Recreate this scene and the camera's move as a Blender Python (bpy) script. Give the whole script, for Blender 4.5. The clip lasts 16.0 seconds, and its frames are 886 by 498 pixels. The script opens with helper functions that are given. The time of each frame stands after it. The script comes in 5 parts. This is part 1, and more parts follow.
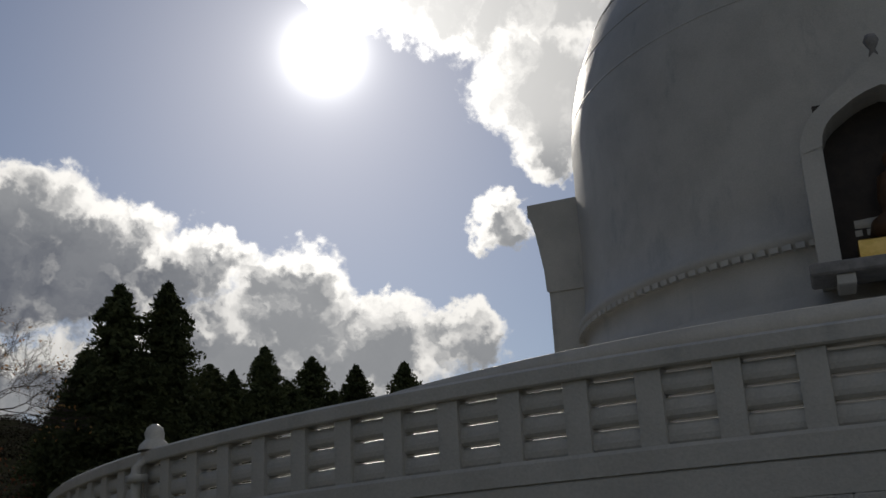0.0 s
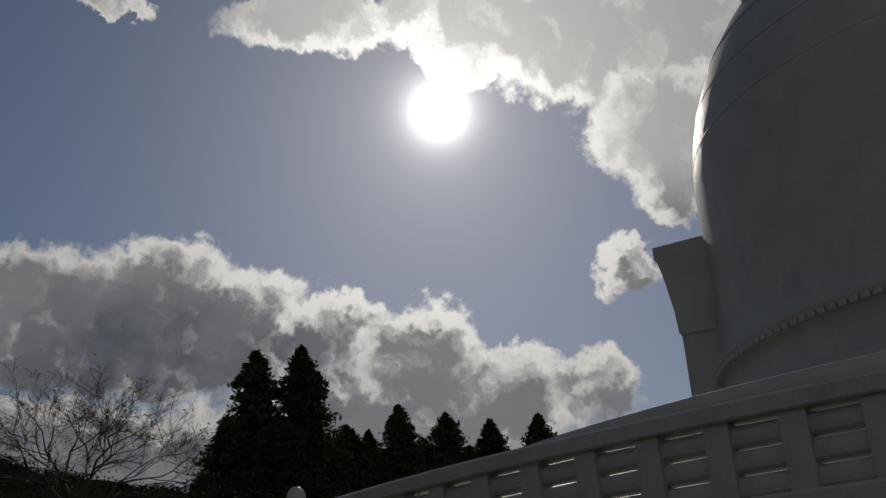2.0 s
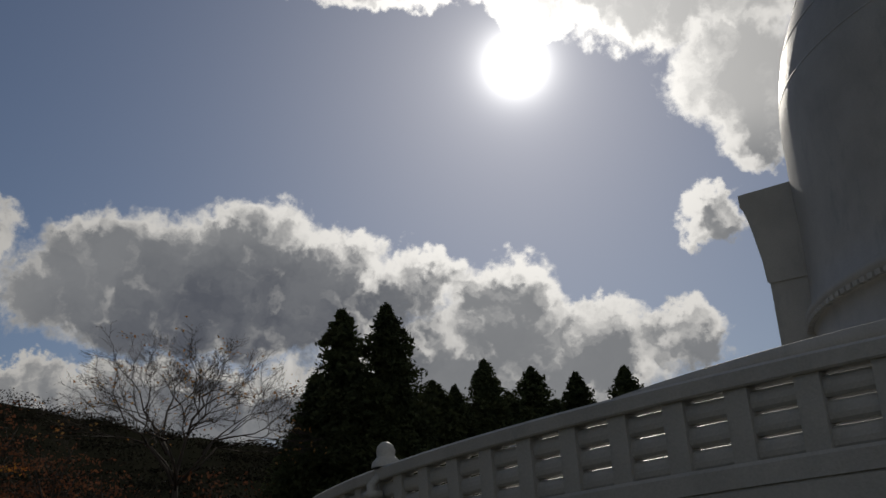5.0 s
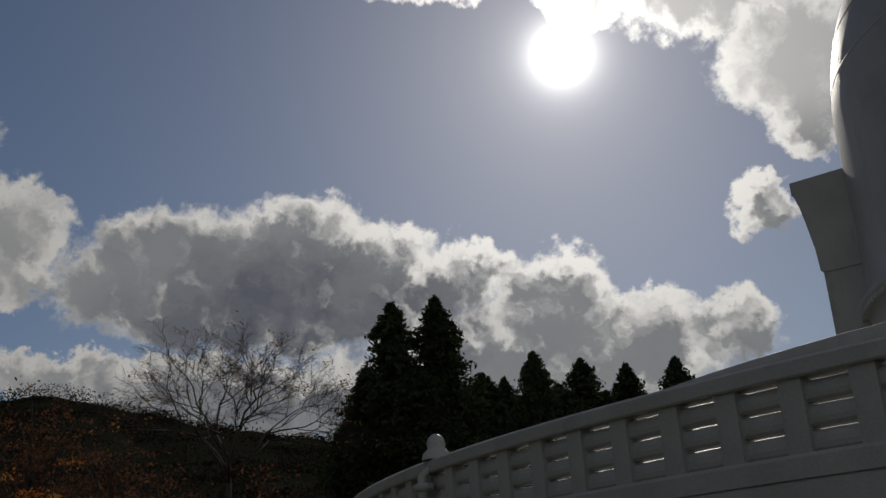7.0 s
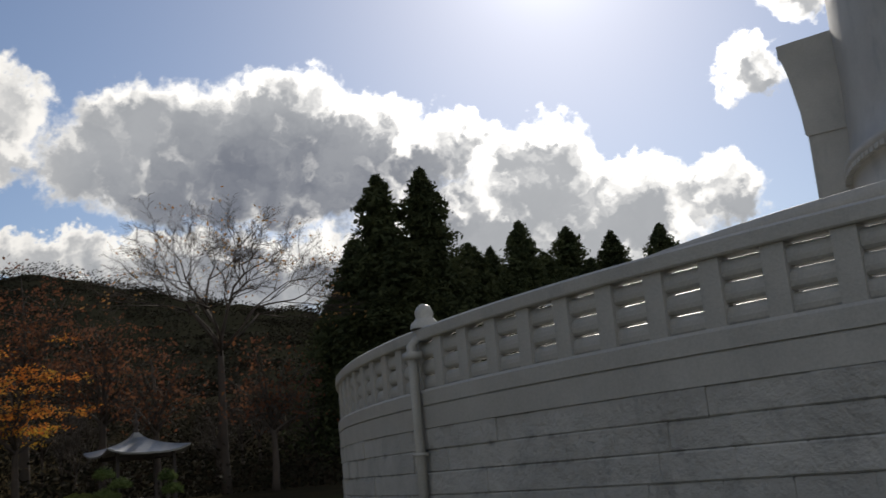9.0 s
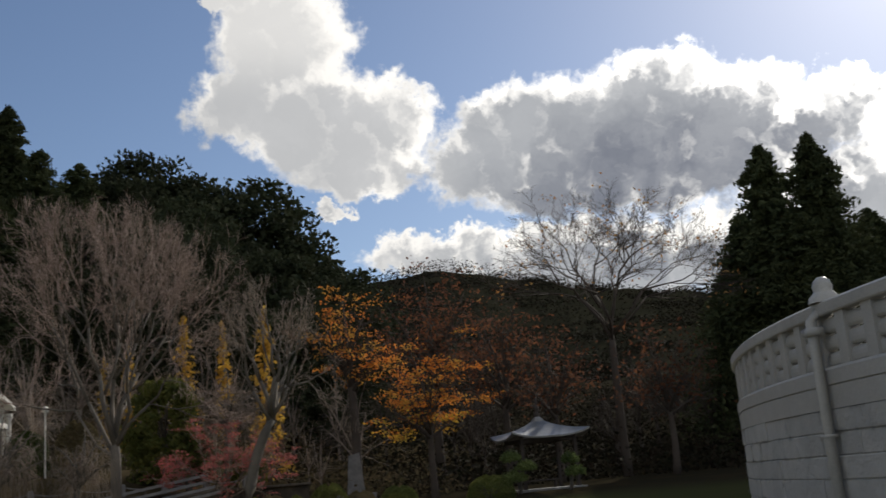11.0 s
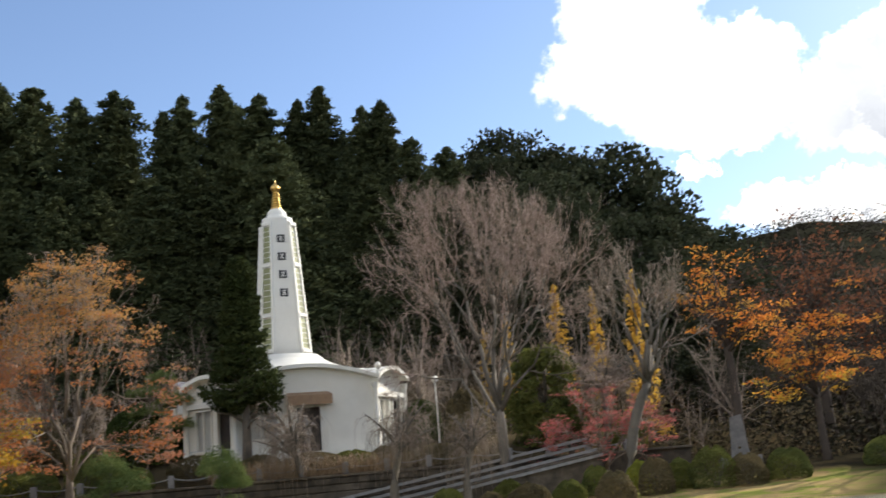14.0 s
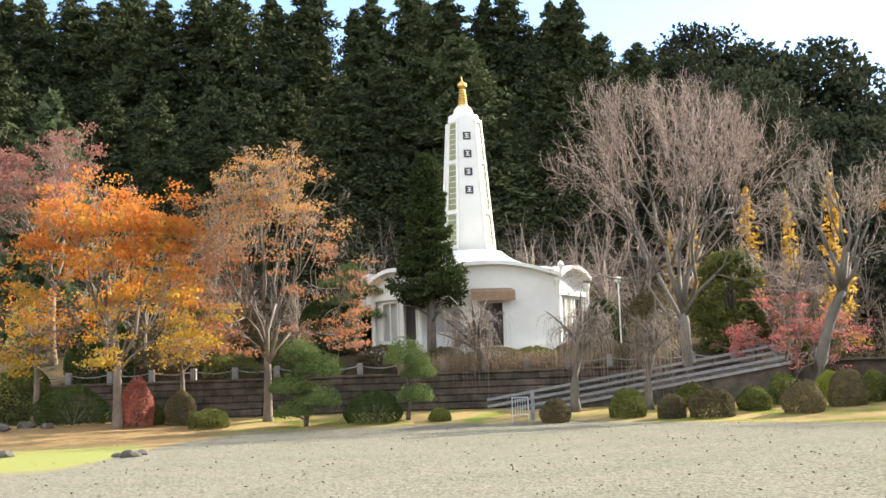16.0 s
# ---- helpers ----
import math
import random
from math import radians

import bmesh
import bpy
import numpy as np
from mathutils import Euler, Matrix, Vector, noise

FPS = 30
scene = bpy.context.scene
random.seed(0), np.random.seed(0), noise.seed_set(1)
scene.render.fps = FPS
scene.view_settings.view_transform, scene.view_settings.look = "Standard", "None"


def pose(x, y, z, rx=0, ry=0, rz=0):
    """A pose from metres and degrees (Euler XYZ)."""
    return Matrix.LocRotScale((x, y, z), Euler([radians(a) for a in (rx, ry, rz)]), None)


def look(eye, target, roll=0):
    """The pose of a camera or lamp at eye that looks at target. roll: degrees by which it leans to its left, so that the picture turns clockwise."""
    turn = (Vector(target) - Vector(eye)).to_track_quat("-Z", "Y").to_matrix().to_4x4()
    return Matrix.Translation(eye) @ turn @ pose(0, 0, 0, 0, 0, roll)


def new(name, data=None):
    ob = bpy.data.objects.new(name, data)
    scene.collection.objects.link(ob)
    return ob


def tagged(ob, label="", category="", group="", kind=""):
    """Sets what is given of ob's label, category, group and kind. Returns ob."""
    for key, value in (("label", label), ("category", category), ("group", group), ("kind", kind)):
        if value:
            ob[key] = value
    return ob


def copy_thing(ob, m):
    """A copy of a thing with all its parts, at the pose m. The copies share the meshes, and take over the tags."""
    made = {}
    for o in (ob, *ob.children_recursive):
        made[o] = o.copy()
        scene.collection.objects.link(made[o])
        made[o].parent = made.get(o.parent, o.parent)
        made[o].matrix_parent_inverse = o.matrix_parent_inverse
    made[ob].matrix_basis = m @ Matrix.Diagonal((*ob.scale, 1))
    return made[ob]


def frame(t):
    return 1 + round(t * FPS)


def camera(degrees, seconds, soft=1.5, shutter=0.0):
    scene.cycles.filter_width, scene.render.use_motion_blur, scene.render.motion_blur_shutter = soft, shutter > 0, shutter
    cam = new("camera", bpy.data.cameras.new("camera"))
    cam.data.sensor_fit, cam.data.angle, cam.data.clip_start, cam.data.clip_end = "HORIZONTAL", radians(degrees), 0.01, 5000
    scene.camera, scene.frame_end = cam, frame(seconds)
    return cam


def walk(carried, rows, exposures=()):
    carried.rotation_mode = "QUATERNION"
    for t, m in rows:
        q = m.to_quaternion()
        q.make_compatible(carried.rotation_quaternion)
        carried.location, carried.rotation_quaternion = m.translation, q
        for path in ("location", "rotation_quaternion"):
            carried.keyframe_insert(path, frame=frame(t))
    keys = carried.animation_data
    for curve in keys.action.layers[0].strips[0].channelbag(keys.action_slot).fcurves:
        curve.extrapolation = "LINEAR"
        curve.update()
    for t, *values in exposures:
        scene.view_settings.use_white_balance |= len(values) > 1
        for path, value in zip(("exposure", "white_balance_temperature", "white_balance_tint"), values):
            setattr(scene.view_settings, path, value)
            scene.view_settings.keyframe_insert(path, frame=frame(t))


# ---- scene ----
import itertools

# ======== camera: stands still at eye height and turns ========
EYE = 1.6
TURNS = [
        (0.0, -0.00, 17.92, 2.89),
        (0.5, 2.60, 18.84, 4.16),
        (1.0, 6.15, 20.38, 3.76),
        (1.5, 7.35, 21.34, 3.67),
        (2.0, 7.66, 21.23, 4.03),
        (2.5, 9.03, 20.85, 4.44),
        (3.0, 10.38, 20.27, 4.43),
        (3.5, 10.41, 19.52, 3.80),
        (4.0, 10.29, 19.01, 4.23),
        (4.5, 11.01, 19.06, 4.21),
        (5.0, 12.43, 19.13, 4.06),
        (7.3, 15.18, 18.76, 3.90),
        (7.5, 14.69, 17.79, 3.82),
        (8.0, 13.74, 15.35, 4.31),
        (8.5, 13.00, 13.02, 5.82),
        (9.0, 14.65, 11.81, 5.13),
        (9.5, 18.53, 11.55, 4.18),
        (10.0, 24.76, 11.64, 4.67),
        (10.2, 27.72, 11.91, 4.68),
        (12.5, 44.14, 13.49, 5.40),
        (13.0, 47.79, 13.50, 5.09),
        (13.5, 51.85, 13.17, 4.87),
        (14.0, 56.31, 12.56, 4.88),
        (14.5, 60.92, 11.61, 4.89),
        (15.0, 64.54, 10.18, 4.29),
        (15.5, 65.83, 8.43, 3.32),
        (16.0, 66.05, 7.57, 1.97)]
cam = camera(46.0, 16.0, soft=1.5, shutter=0.35)
walk(cam, [(t, pose(0, 0, EYE, 90 + p, r, y)) for t, y, p, r in TURNS],
     exposures=[(0, -0.75), (1.5, -1.45), (3.5, -1.37), (5.2, -1.2), (7.3, -1.3), (8, -0.85), (9, -0.12), (10.2, 0.05), (12.5, 0.22), (13.5, 0.82), (14.5, 1.66), (15, 2.02), (16, 2.3)])

# ======== world and sun ========
SUN_AZ, SUN_EL = 5.7, 28.7


def way(az, el):
    a, e = radians(az), radians(el)
    return Vector((-math.sin(a) * math.cos(e), math.cos(a) * math.cos(e), math.sin(e)))


BANK = [(26.6, 18.3, 7.2, 3.4), (21.6, 19.9, 4.3, 2.5), (17.1, 18.5, 2.9, 2.2), (30.2, 19.2, 3.3, 2.3), (31.9, 17.1, 3.9, 2.2), (23.5, 15.6, 9.7, 2.2),
        (12.3, 17.3, 2.6, 1.9), (7.5, 16.0, 3.2, 2.5), (3.3, 14.1, 2.9, 1.7), (4.7, 12.4, 4.8, 1.6), (-1.6, 13.2, 2.9, 1.9), (10.3, 13.5, 6.4, 2.2), (12.0, 11.5, 14.0, 2.4), (17.5, 16.4, 4.2, 2.2), (20.3, 17.6, 4.4, 2.6), (-4.4, 19.0, 2.0, 1.5)]
UPPER = [(13.0, 33.8, 6.3, 1.9), (3.2, 31.6, 3.4, 1.7), (4.3, 33.8, 5.6, 1.9), (-2.6, 31.6, 5.5, 3.1), (-7.0, 26.4, 4.2, 3.4), (-8.1, 22.9, 2.7, 1.9), (-8.9, 31.2, 6.2, 2.8), (25.6, 34.1, 2.2, 0.8)]
LEFT = [(43.1, 24.6, 4.4, 3.4), (44.9, 20.8, 3.8, 2.3), (40.7, 19.8, 5.6, 2.9), (37.0, 20.0, 2.5, 2.2), (39.3, 17.2, 3.9, 1.7), (34.5, 12.5, 4.8, 1.2), (27.8, 11.9, 6.3, 1.6), (25.0, 10.2, 11.0, 1.9),
        (46.3, 26.9, 1.7, 0.6), (41.2, 15.0, 1.0, 0.5)]


class Nodes:
    """Short hand for node trees."""

    def __init__(self, tree):
        self.tree = tree
        tree.nodes.clear()

    def add(self, kind, ins=None, **sets):
        n = self.tree.nodes.new(kind)
        for k, v in sets.items():
            setattr(n, k, v)
        for k, v in (ins or {}).items():
            if hasattr(v, "is_output"):
                self.tree.links.new(v, n.inputs[k])
            else:
                n.inputs[k].default_value = v
        return n

    def m(self, op, a, b=0.0, c=0.0):
        return self.add("ShaderNodeMath", {0: a, 1: b, 2: c}, operation=op).outputs[0]

    def v(self, op, a, b=(0, 0, 0), c=(0, 0, 0), out=0):
        return self.add("ShaderNodeVectorMath", {0: a, 1: b, 2: c}, operation=op).outputs[out]

    def ramp(self, x, a, b, c=0.0, d=1.0, mode="SMOOTHSTEP"):
        return self.add("ShaderNodeMapRange", {0: x, 1: a, 2: b, 3: c, 4: d}, interpolation_type=mode).outputs[0]

    def mix(self, f, a, b, mode="MIX"):
        n = self.add("ShaderNodeMix", data_type="RGBA", blend_type=mode, clamp_factor=True)
        for i, x in ((0, f), (6, a), (7, b)):
            if hasattr(x, "is_output"):
                self.tree.links.new(x, n.inputs[i])
            else:
                n.inputs[i].default_value = x if i == 0 else (*x, 1)[:4]
        return n.outputs[2]

    def noise(self, vec, scale, detail=4, rough=0.55, out=0):
        return self.add("ShaderNodeTexNoise", {"Vector": vec, "Scale": scale, "Detail": detail, "Roughness": rough}).outputs[out]


def make_world():
    world = bpy.data.worlds.new("sky")
    scene.world = world
    world.use_nodes = True
    n = Nodes(world.node_tree)
    d = n.v("NORMALIZE", n.add("ShaderNodeTexCoord").outputs["Generated"])
    xyz = n.add("ShaderNodeSeparateXYZ", {0: d})
    u = n.m("MULTIPLY", n.m("ARCTAN2", n.m("MULTIPLY", xyz.outputs[0], -1), xyz.outputs[1]), 180 / math.pi)
    v = n.m("MULTIPLY", n.m("ARCSINE", xyz.outputs[2]), 180 / math.pi)
    uv = n.add("ShaderNodeCombineXYZ", {0: u, 1: v}).outputs[0]
    # two scales of billows push the outline about
    big = n.v("SUBTRACT", n.noise(uv, 0.42, 3, 0.5, out=1), (0.5, 0.5, 0.5))
    fine = n.v("SUBTRACT", n.noise(uv, 1.5, 7, 0.62, out=1), (0.5, 0.5, 0.5))
    p = n.v("MULTIPLY_ADD", big, (3.2, 3.2, 0), uv)
    p = n.v("MULTIPLY_ADD", fine, (1.7, 1.7, 0), p)
    p = n.v("MULTIPLY", p, (1, 1, 0))

    def field(blobs, where):
        f = None
        for a, e, ra, re in blobs:
            q = n.v("LENGTH", n.v("MULTIPLY_ADD", where, (1 / ra, 1 / re, 0), (-a / ra, -e / re, 0)), out=1)
            f = q if f is None else n.add("ShaderNodeMath", {0: f, 1: q, 2: 0.35}, operation="SMOOTH_MIN").outputs[0]
        return f
    everything = BANK + UPPER + LEFT
    # broken cloud added over the unseen sky behind the camera, to fill the shade
    fill_cloud = n.m("MULTIPLY", n.ramp(n.noise(d, 3.2, 7, 0.6), 0.47, 0.56), n.m("MULTIPLY", n.ramp(n.v("DOT_PRODUCT", d, tuple(way(42, 12)), out=1), 0.35, 0.05), n.ramp(v, 2.0, 12.0)))
    here = field(everything, p)
    cover = n.m("MAXIMUM", n.ramp(n.m("MULTIPLY_ADD", n.m("SUBTRACT", n.noise(uv, 2.6, 6, 0.7), 0.5), 0.22, here), 1.09, 0.82), fill_cloud)
    # how much cloud lies between a place and the sun: thick parts are grey, the rims towards the sun white
    ahead = n.v("NORMALIZE", n.v("SUBTRACT", (SUN_AZ, SUN_EL, 0), n.v("MULTIPLY", uv, (1, 1, 0))))
    billow = n.noise(p, 0.42, 3, 0.5)
    lumps = n.m("SUBTRACT", n.noise(n.v("MULTIPLY_ADD", ahead, (0.9, 0.9, 0), p), 0.42, 3, 0.5), billow)
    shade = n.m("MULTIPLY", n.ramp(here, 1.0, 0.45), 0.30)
    for step, weight in ((0.8, 0.35), (2.0, 0.35)):
        shade = n.m("MULTIPLY_ADD", n.ramp(field(everything, n.v("MULTIPLY_ADD", ahead, (step, step, 0), p)), 1.05, 0.55), weight, shade)
    shade = n.m("MULTIPLY_ADD", n.m("SUBTRACT", billow, 0.5), 0.5, n.m("MULTIPLY_ADD", lumps, 1.9, shade))
    shade = n.m("MULTIPLY_ADD", n.m("SUBTRACT", n.noise(p, 1.6, 6, 0.6), 0.5), 0.22, shade)
    thin = n.m("MULTIPLY", n.ramp(u, 32.0, 37.0, 1.0, 0.78), n.ramp(v, 21.0, 25.0, 1.0, 0.6))
    core = n.m("MULTIPLY", n.ramp(shade, 0.06, 0.98), thin)
    toward = n.v("DOT_PRODUCT", d, tuple(way(SUN_AZ, SUN_EL)), out=1)
    off = n.m("MULTIPLY", n.m("ARCCOSINE", n.m("MINIMUM", toward, 1.0)), 180 / math.pi)
    near = n.m("POWER", 2.718, n.m("MULTIPLY", off, -1 / 13.0))
    rim_light = n.m("MULTIPLY_ADD", near, 2.6, 0.78)
    rim = n.mix(1.0, (1.0, 0.97, 0.92), n.add("ShaderNodeCombineColor", {0: rim_light, 1: rim_light, 2: rim_light}).outputs[0], "MULTIPLY")
    heart = n.ramp(n.v("LENGTH", n.v("MULTIPLY_ADD", p, (1 / 12.0, 1 / 5.5, 0), (-21.5 / 12.0, -15.0 / 5.5, 0)), out=1), 1.15, 0.35)
    grey = n.mix(heart, (0.37, 0.385, 0.41), (0.15, 0.167, 0.21))
    grey = n.mix(n.ramp(n.noise(p, 0.3, 6, 0.55), 0.35, 0.7, 0.0, 0.35), grey, (0.50, 0.51, 0.53))
    cloud = n.mix(core, rim, grey)
    sky = n.add("ShaderNodeTexSky", sky_type="NISHITA", sun_disc=False, sun_elevation=radians(SUN_EL), sun_rotation=radians(-SUN_AZ),
                altitude=300.0, air_density=1.0, dust_density=0.33, ozone_density=2.0)
    clear = n.mix(1.0, sky.outputs[0], (0.082, 0.080, 0.083), "MULTIPLY")
    both = n.mix(cover, clear, cloud)
    # the aureole round the sun
    fall = lambda deg, k: n.m("MULTIPLY", n.m("POWER", 2.718, n.m("MULTIPLY", off, -1 / deg)), k)
    glow = n.m("ADD", n.m("ADD", fall(0.62, 20.0), fall(2.2, 0.9)), fall(9.0, 0.46))
    glow = n.add("ShaderNodeCombineColor", {0: glow, 1: n.m("MULTIPLY", glow, 0.98), 2: n.m("MULTIPLY", glow, 0.94)}).outputs[0]
    total = n.mix(1.0, both, glow, "ADD")
    bg = n.add("ShaderNodeBackground", {0: total, 1: 1.0})
    n.add("ShaderNodeOutputWorld", {0: bg.outputs[0]})


make_world()
sun = new("sun", bpy.data.lights.new("sun", "SUN"))
sun.data.energy, sun.data.angle, sun.data.color = 3.2, radians(0.53), (1.0, 0.93, 0.82)
sun.matrix_world = look(way(SUN_AZ, SUN_EL) * 200, (0, 0, 0))


# ======== materials ========
def material(name, build):
    m = bpy.data.materials.new(name)
    m.use_nodes = True
    n = Nodes(m.node_tree)
    n.add("ShaderNodeOutputMaterial", {0: build(n)})
    return m


def surface(name, colours, scale=3.0, rough=0.8, bump=0.3, grain=60.0, metal=0.0, stain=None, piece=0.0, space="Object", gloss=0.5):
    """A plain solid: base colour mottled between two or three tones, fine grain, stains, bump."""
    def build(n):
        tc = n.add("ShaderNodeTexCoord").outputs["Object"] if space == "Object" else n.add("ShaderNodeNewGeometry").outputs["Position"]
        a = n.noise(tc, scale, 6, 0.6)
        g = n.noise(tc, grain, 3, 0.6)
        c = n.mix(n.ramp(a, 0.32, 0.68), colours[0], colours[1])
        if len(colours) > 2:
            c = n.mix(n.ramp(n.noise(tc, scale * 0.23, 4), 0.42, 0.64), c, colours[2])
        if stain:
            w = n.noise(n.v("MULTIPLY", tc, (1.0, 1.0, 0.35)), scale * 1.7, 8, 0.7)
            c = n.mix(n.m("MULTIPLY", n.ramp(w, 0.53, 0.72), stain[1]), c, stain[0])
        c = n.mix(0.2, c, n.add("ShaderNodeCombineColor", {0: g, 1: g, 2: g}).outputs[0], "OVERLAY")
        if piece:
            r = n.m("MULTIPLY_ADD", n.add("ShaderNodeObjectInfo").outputs["Random"], piece, 1 - piece / 2)
            c = n.mix(1.0, c, n.add("ShaderNodeCombineColor", {0: r, 1: r, 2: r}).outputs[0], "MULTIPLY")
        h = n.m("ADD", g, n.m("MULTIPLY", a, 2.0))
        b = n.add("ShaderNodeBump", {"Height": h, "Strength": bump, "Distance": 0.02})
        return n.add("ShaderNodeBsdfPrincipled", {"Base Color": c, "Roughness": rough, "Metallic": metal, "Normal": b.outputs[0], "Specular IOR Level": gloss}).outputs[0]
    return material(name, build)


def foliage(name, tones, through_light=0.35, vary=0.5):
    """Leaves: three tones by leaf and by tree, with light coming through."""
    def build(n):
        isl = n.add("ShaderNodeNewGeometry")
        r = isl.outputs["Random Per Island"]
        pos = n.noise(isl.outputs["Position"], 0.8, 3)
        c = n.mix(n.ramp(r, 0.0, 1.0, mode="LINEAR"), tones[0], tones[1])
        c = n.mix(n.ramp(pos, 0.45, 0.62), c, tones[2])
        o = n.m("MULTIPLY_ADD", n.add("ShaderNodeObjectInfo").outputs["Random"], vary, 1 - vary / 2)
        c = n.mix(1.0, c, n.add("ShaderNodeCombineColor", {0: o, 1: o, 2: o}).outputs[0], "MULTIPLY")
        a = n.add("ShaderNodeBsdfPrincipled", {"Base Color": c, "Roughness": 0.9, "Specular IOR Level": 0.03}).outputs[0]
        b = n.add("ShaderNodeBsdfTranslucent", {0: c}).outputs[0]
        return n.add("ShaderNodeMixShader", {0: through_light, 1: a, 2: b}).outputs[0]
    return material(name, build)


WHITE = surface("weathered_white_paint", [(0.475, 0.46, 0.42), (0.405, 0.391, 0.357)], 0.8, 0.5, 0.25, 30, stain=((0.24, 0.24, 0.23), 0.45))


def block_paint(n):
    """Old white paint on rough stone: soft mottling, dirt gathered along the joints."""
    oc = n.add("ShaderNodeTexCoord").outputs["Object"]
    pos = n.add("ShaderNodeNewGeometry").outputs["Position"]
    z = n.m("ABSOLUTE", n.add("ShaderNodeSeparateXYZ", {0: oc}).outputs[2])
    a = n.noise(pos, 1.6, 6, 0.6)
    c = n.mix(n.ramp(a, 0.3, 0.7), (0.48, 0.466, 0.43), (0.40, 0.389, 0.36))
    dirt = n.noise(pos, 3.2, 9, 0.7)
    joint = n.m("MULTIPLY", n.ramp(z, 0.09, 0.153), n.ramp(dirt, 0.50, 0.66))
    patch = n.m("MULTIPLY", n.ramp(n.noise(n.v("MULTIPLY", pos, (1, 1, 0.5)), 1.1, 8, 0.7), 0.58, 0.72), 0.6)
    c = n.mix(n.m("MULTIPLY", n.m("MAXIMUM", joint, patch), 0.6), c, (0.12, 0.118, 0.11))
    r = n.m("MULTIPLY_ADD", n.add("ShaderNodeObjectInfo").outputs["Random"], 0.12, 0.94)
    c = n.mix(1.0, c, n.add("ShaderNodeCombineColor", {0: r, 1: r, 2: r}).outputs[0], "MULTIPLY")
    h = n.m("MULTIPLY_ADD", n.noise(pos, 30.0, 3), 0.12, n.noise(pos, 5.0, 5, 0.6))
    bm = n.add("ShaderNodeBump", {"Height": h, "Strength": 0.9, "Distance": 0.08})
    return n.add("ShaderNodeBsdfPrincipled", {"Base Color": c, "Roughness": 0.85, "Normal": bm.outputs[0], "Specular IOR Level": 0.3}).outputs[0]


WHITE_BLOCK = material("white_painted_stone", block_paint)
WHITE_CLEAN = surface("clean_white_paint", [(0.79, 0.77, 0.70), (0.73, 0.71, 0.64)], 0.6, 0.6, 0.1, 20)
STONE = surface("dark_wall_stone", [(0.125, 0.103, 0.078), (0.064, 0.054, 0.042)], 1.6, 0.95, 1.0, 18, stain=((0.045, 0.042, 0.036), 0.8), piece=0.45, space="World", gloss=0.1)
POST_STONE = surface("grey_granite", [(0.26, 0.25, 0.24), (0.18, 0.175, 0.17)], 3, 0.85, 0.4, 30)
ROCK = surface("weathered_rock", [(0.15, 0.135, 0.115), (0.085, 0.078, 0.065)], 3, 0.95, 0.8, 20, gloss=0.1)
GOLD = surface("gilded_metal", [(0.75, 0.50, 0.16), (0.60, 0.38, 0.10)], 4, 0.35, 0.1, 30, metal=1.0)
# near-black tone standing in for the shade inside niches and doorways
INNER_SHADE = surface("inner_shade_tone", [(0.045, 0.035, 0.03), (0.03, 0.025, 0.022)], 3, 0.8, 0.2, 20)
LATTICE = surface("green_lattice", [(0.27, 0.28, 0.13), (0.22, 0.23, 0.11)], 3, 0.6, 0.2, 20)
CHAR = surface("black_plaque", [(0.025, 0.025, 0.027), (0.035, 0.035, 0.035)], 3, 0.5, 0.1, 20)
WINDOW = surface("grey_shutter", [(0.50, 0.50, 0.47), (0.44, 0.44, 0.42)], 2, 0.5, 0.1, 20)
BARK = surface("grey_bark", [(0.17, 0.145, 0.115), (0.09, 0.078, 0.06)], 6, 0.9, 0.8, 40)
PALE_BARK = surface("pale_bark", [(0.215, 0.165, 0.12), (0.085, 0.068, 0.05)], 6, 0.9, 0.8, 40)
TWIG = surface("grey_twigs", [(0.31, 0.245, 0.19), (0.22, 0.175, 0.135)], 6, 0.9, 0.4, 40)
PINK_TWIG = surface("pinkish_twigs", [(0.38, 0.285, 0.23), (0.29, 0.215, 0.175)], 6, 0.9, 0.4, 40)
# darker copy of the twigs, with the backlit slope's shade in its colour
SHADED_TWIG = surface("shaded_twigs", [(0.10, 0.08, 0.065), (0.07, 0.058, 0.048)], 6, 0.9, 0.4, 40, gloss=0.1)
CEDAR = foliage("cedar_needles", [(0.062, 0.074, 0.034), (0.082, 0.092, 0.042), (0.055, 0.066, 0.032)], 0.1, 0.45)
EVERGREEN = foliage("evergreen_leaves", [(0.04, 0.047, 0.025), (0.06, 0.064, 0.035), (0.042, 0.051, 0.026)], 0.08, 0.5)
CONIFER = foliage("dark_conifer_needles", [(0.028, 0.038, 0.014), (0.062, 0.074, 0.026), (0.036, 0.048, 0.016)], 0.15, 0.1)
FIR = foliage("fir_needles", [(0.10, 0.13, 0.06), (0.13, 0.16, 0.08), (0.08, 0.11, 0.055)], 0.25, 0.1)
PINE = foliage("pine_needles", [(0.16, 0.20, 0.065), (0.21, 0.25, 0.09), (0.11, 0.15, 0.05)], 0.25, 0.2)
ORANGE = foliage("orange_maple_leaves", [(0.60, 0.18, 0.04), (0.58, 0.235, 0.045), (0.48, 0.27, 0.055)], 0.5, 0.15)
RUST = foliage("rust_leaves", [(0.16, 0.062, 0.036), (0.18, 0.08, 0.038), (0.125, 0.064, 0.042)], 0.5, 0.25)
TAN = foliage("withered_tan_leaves", [(0.42, 0.25, 0.09), (0.46, 0.27, 0.10), (0.45, 0.21, 0.07)], 0.4, 0.2)
SALMON = foliage("faded_salmon_leaves", [(0.46, 0.21, 0.12), (0.42, 0.22, 0.13), (0.52, 0.20, 0.07)], 0.4, 0.2)
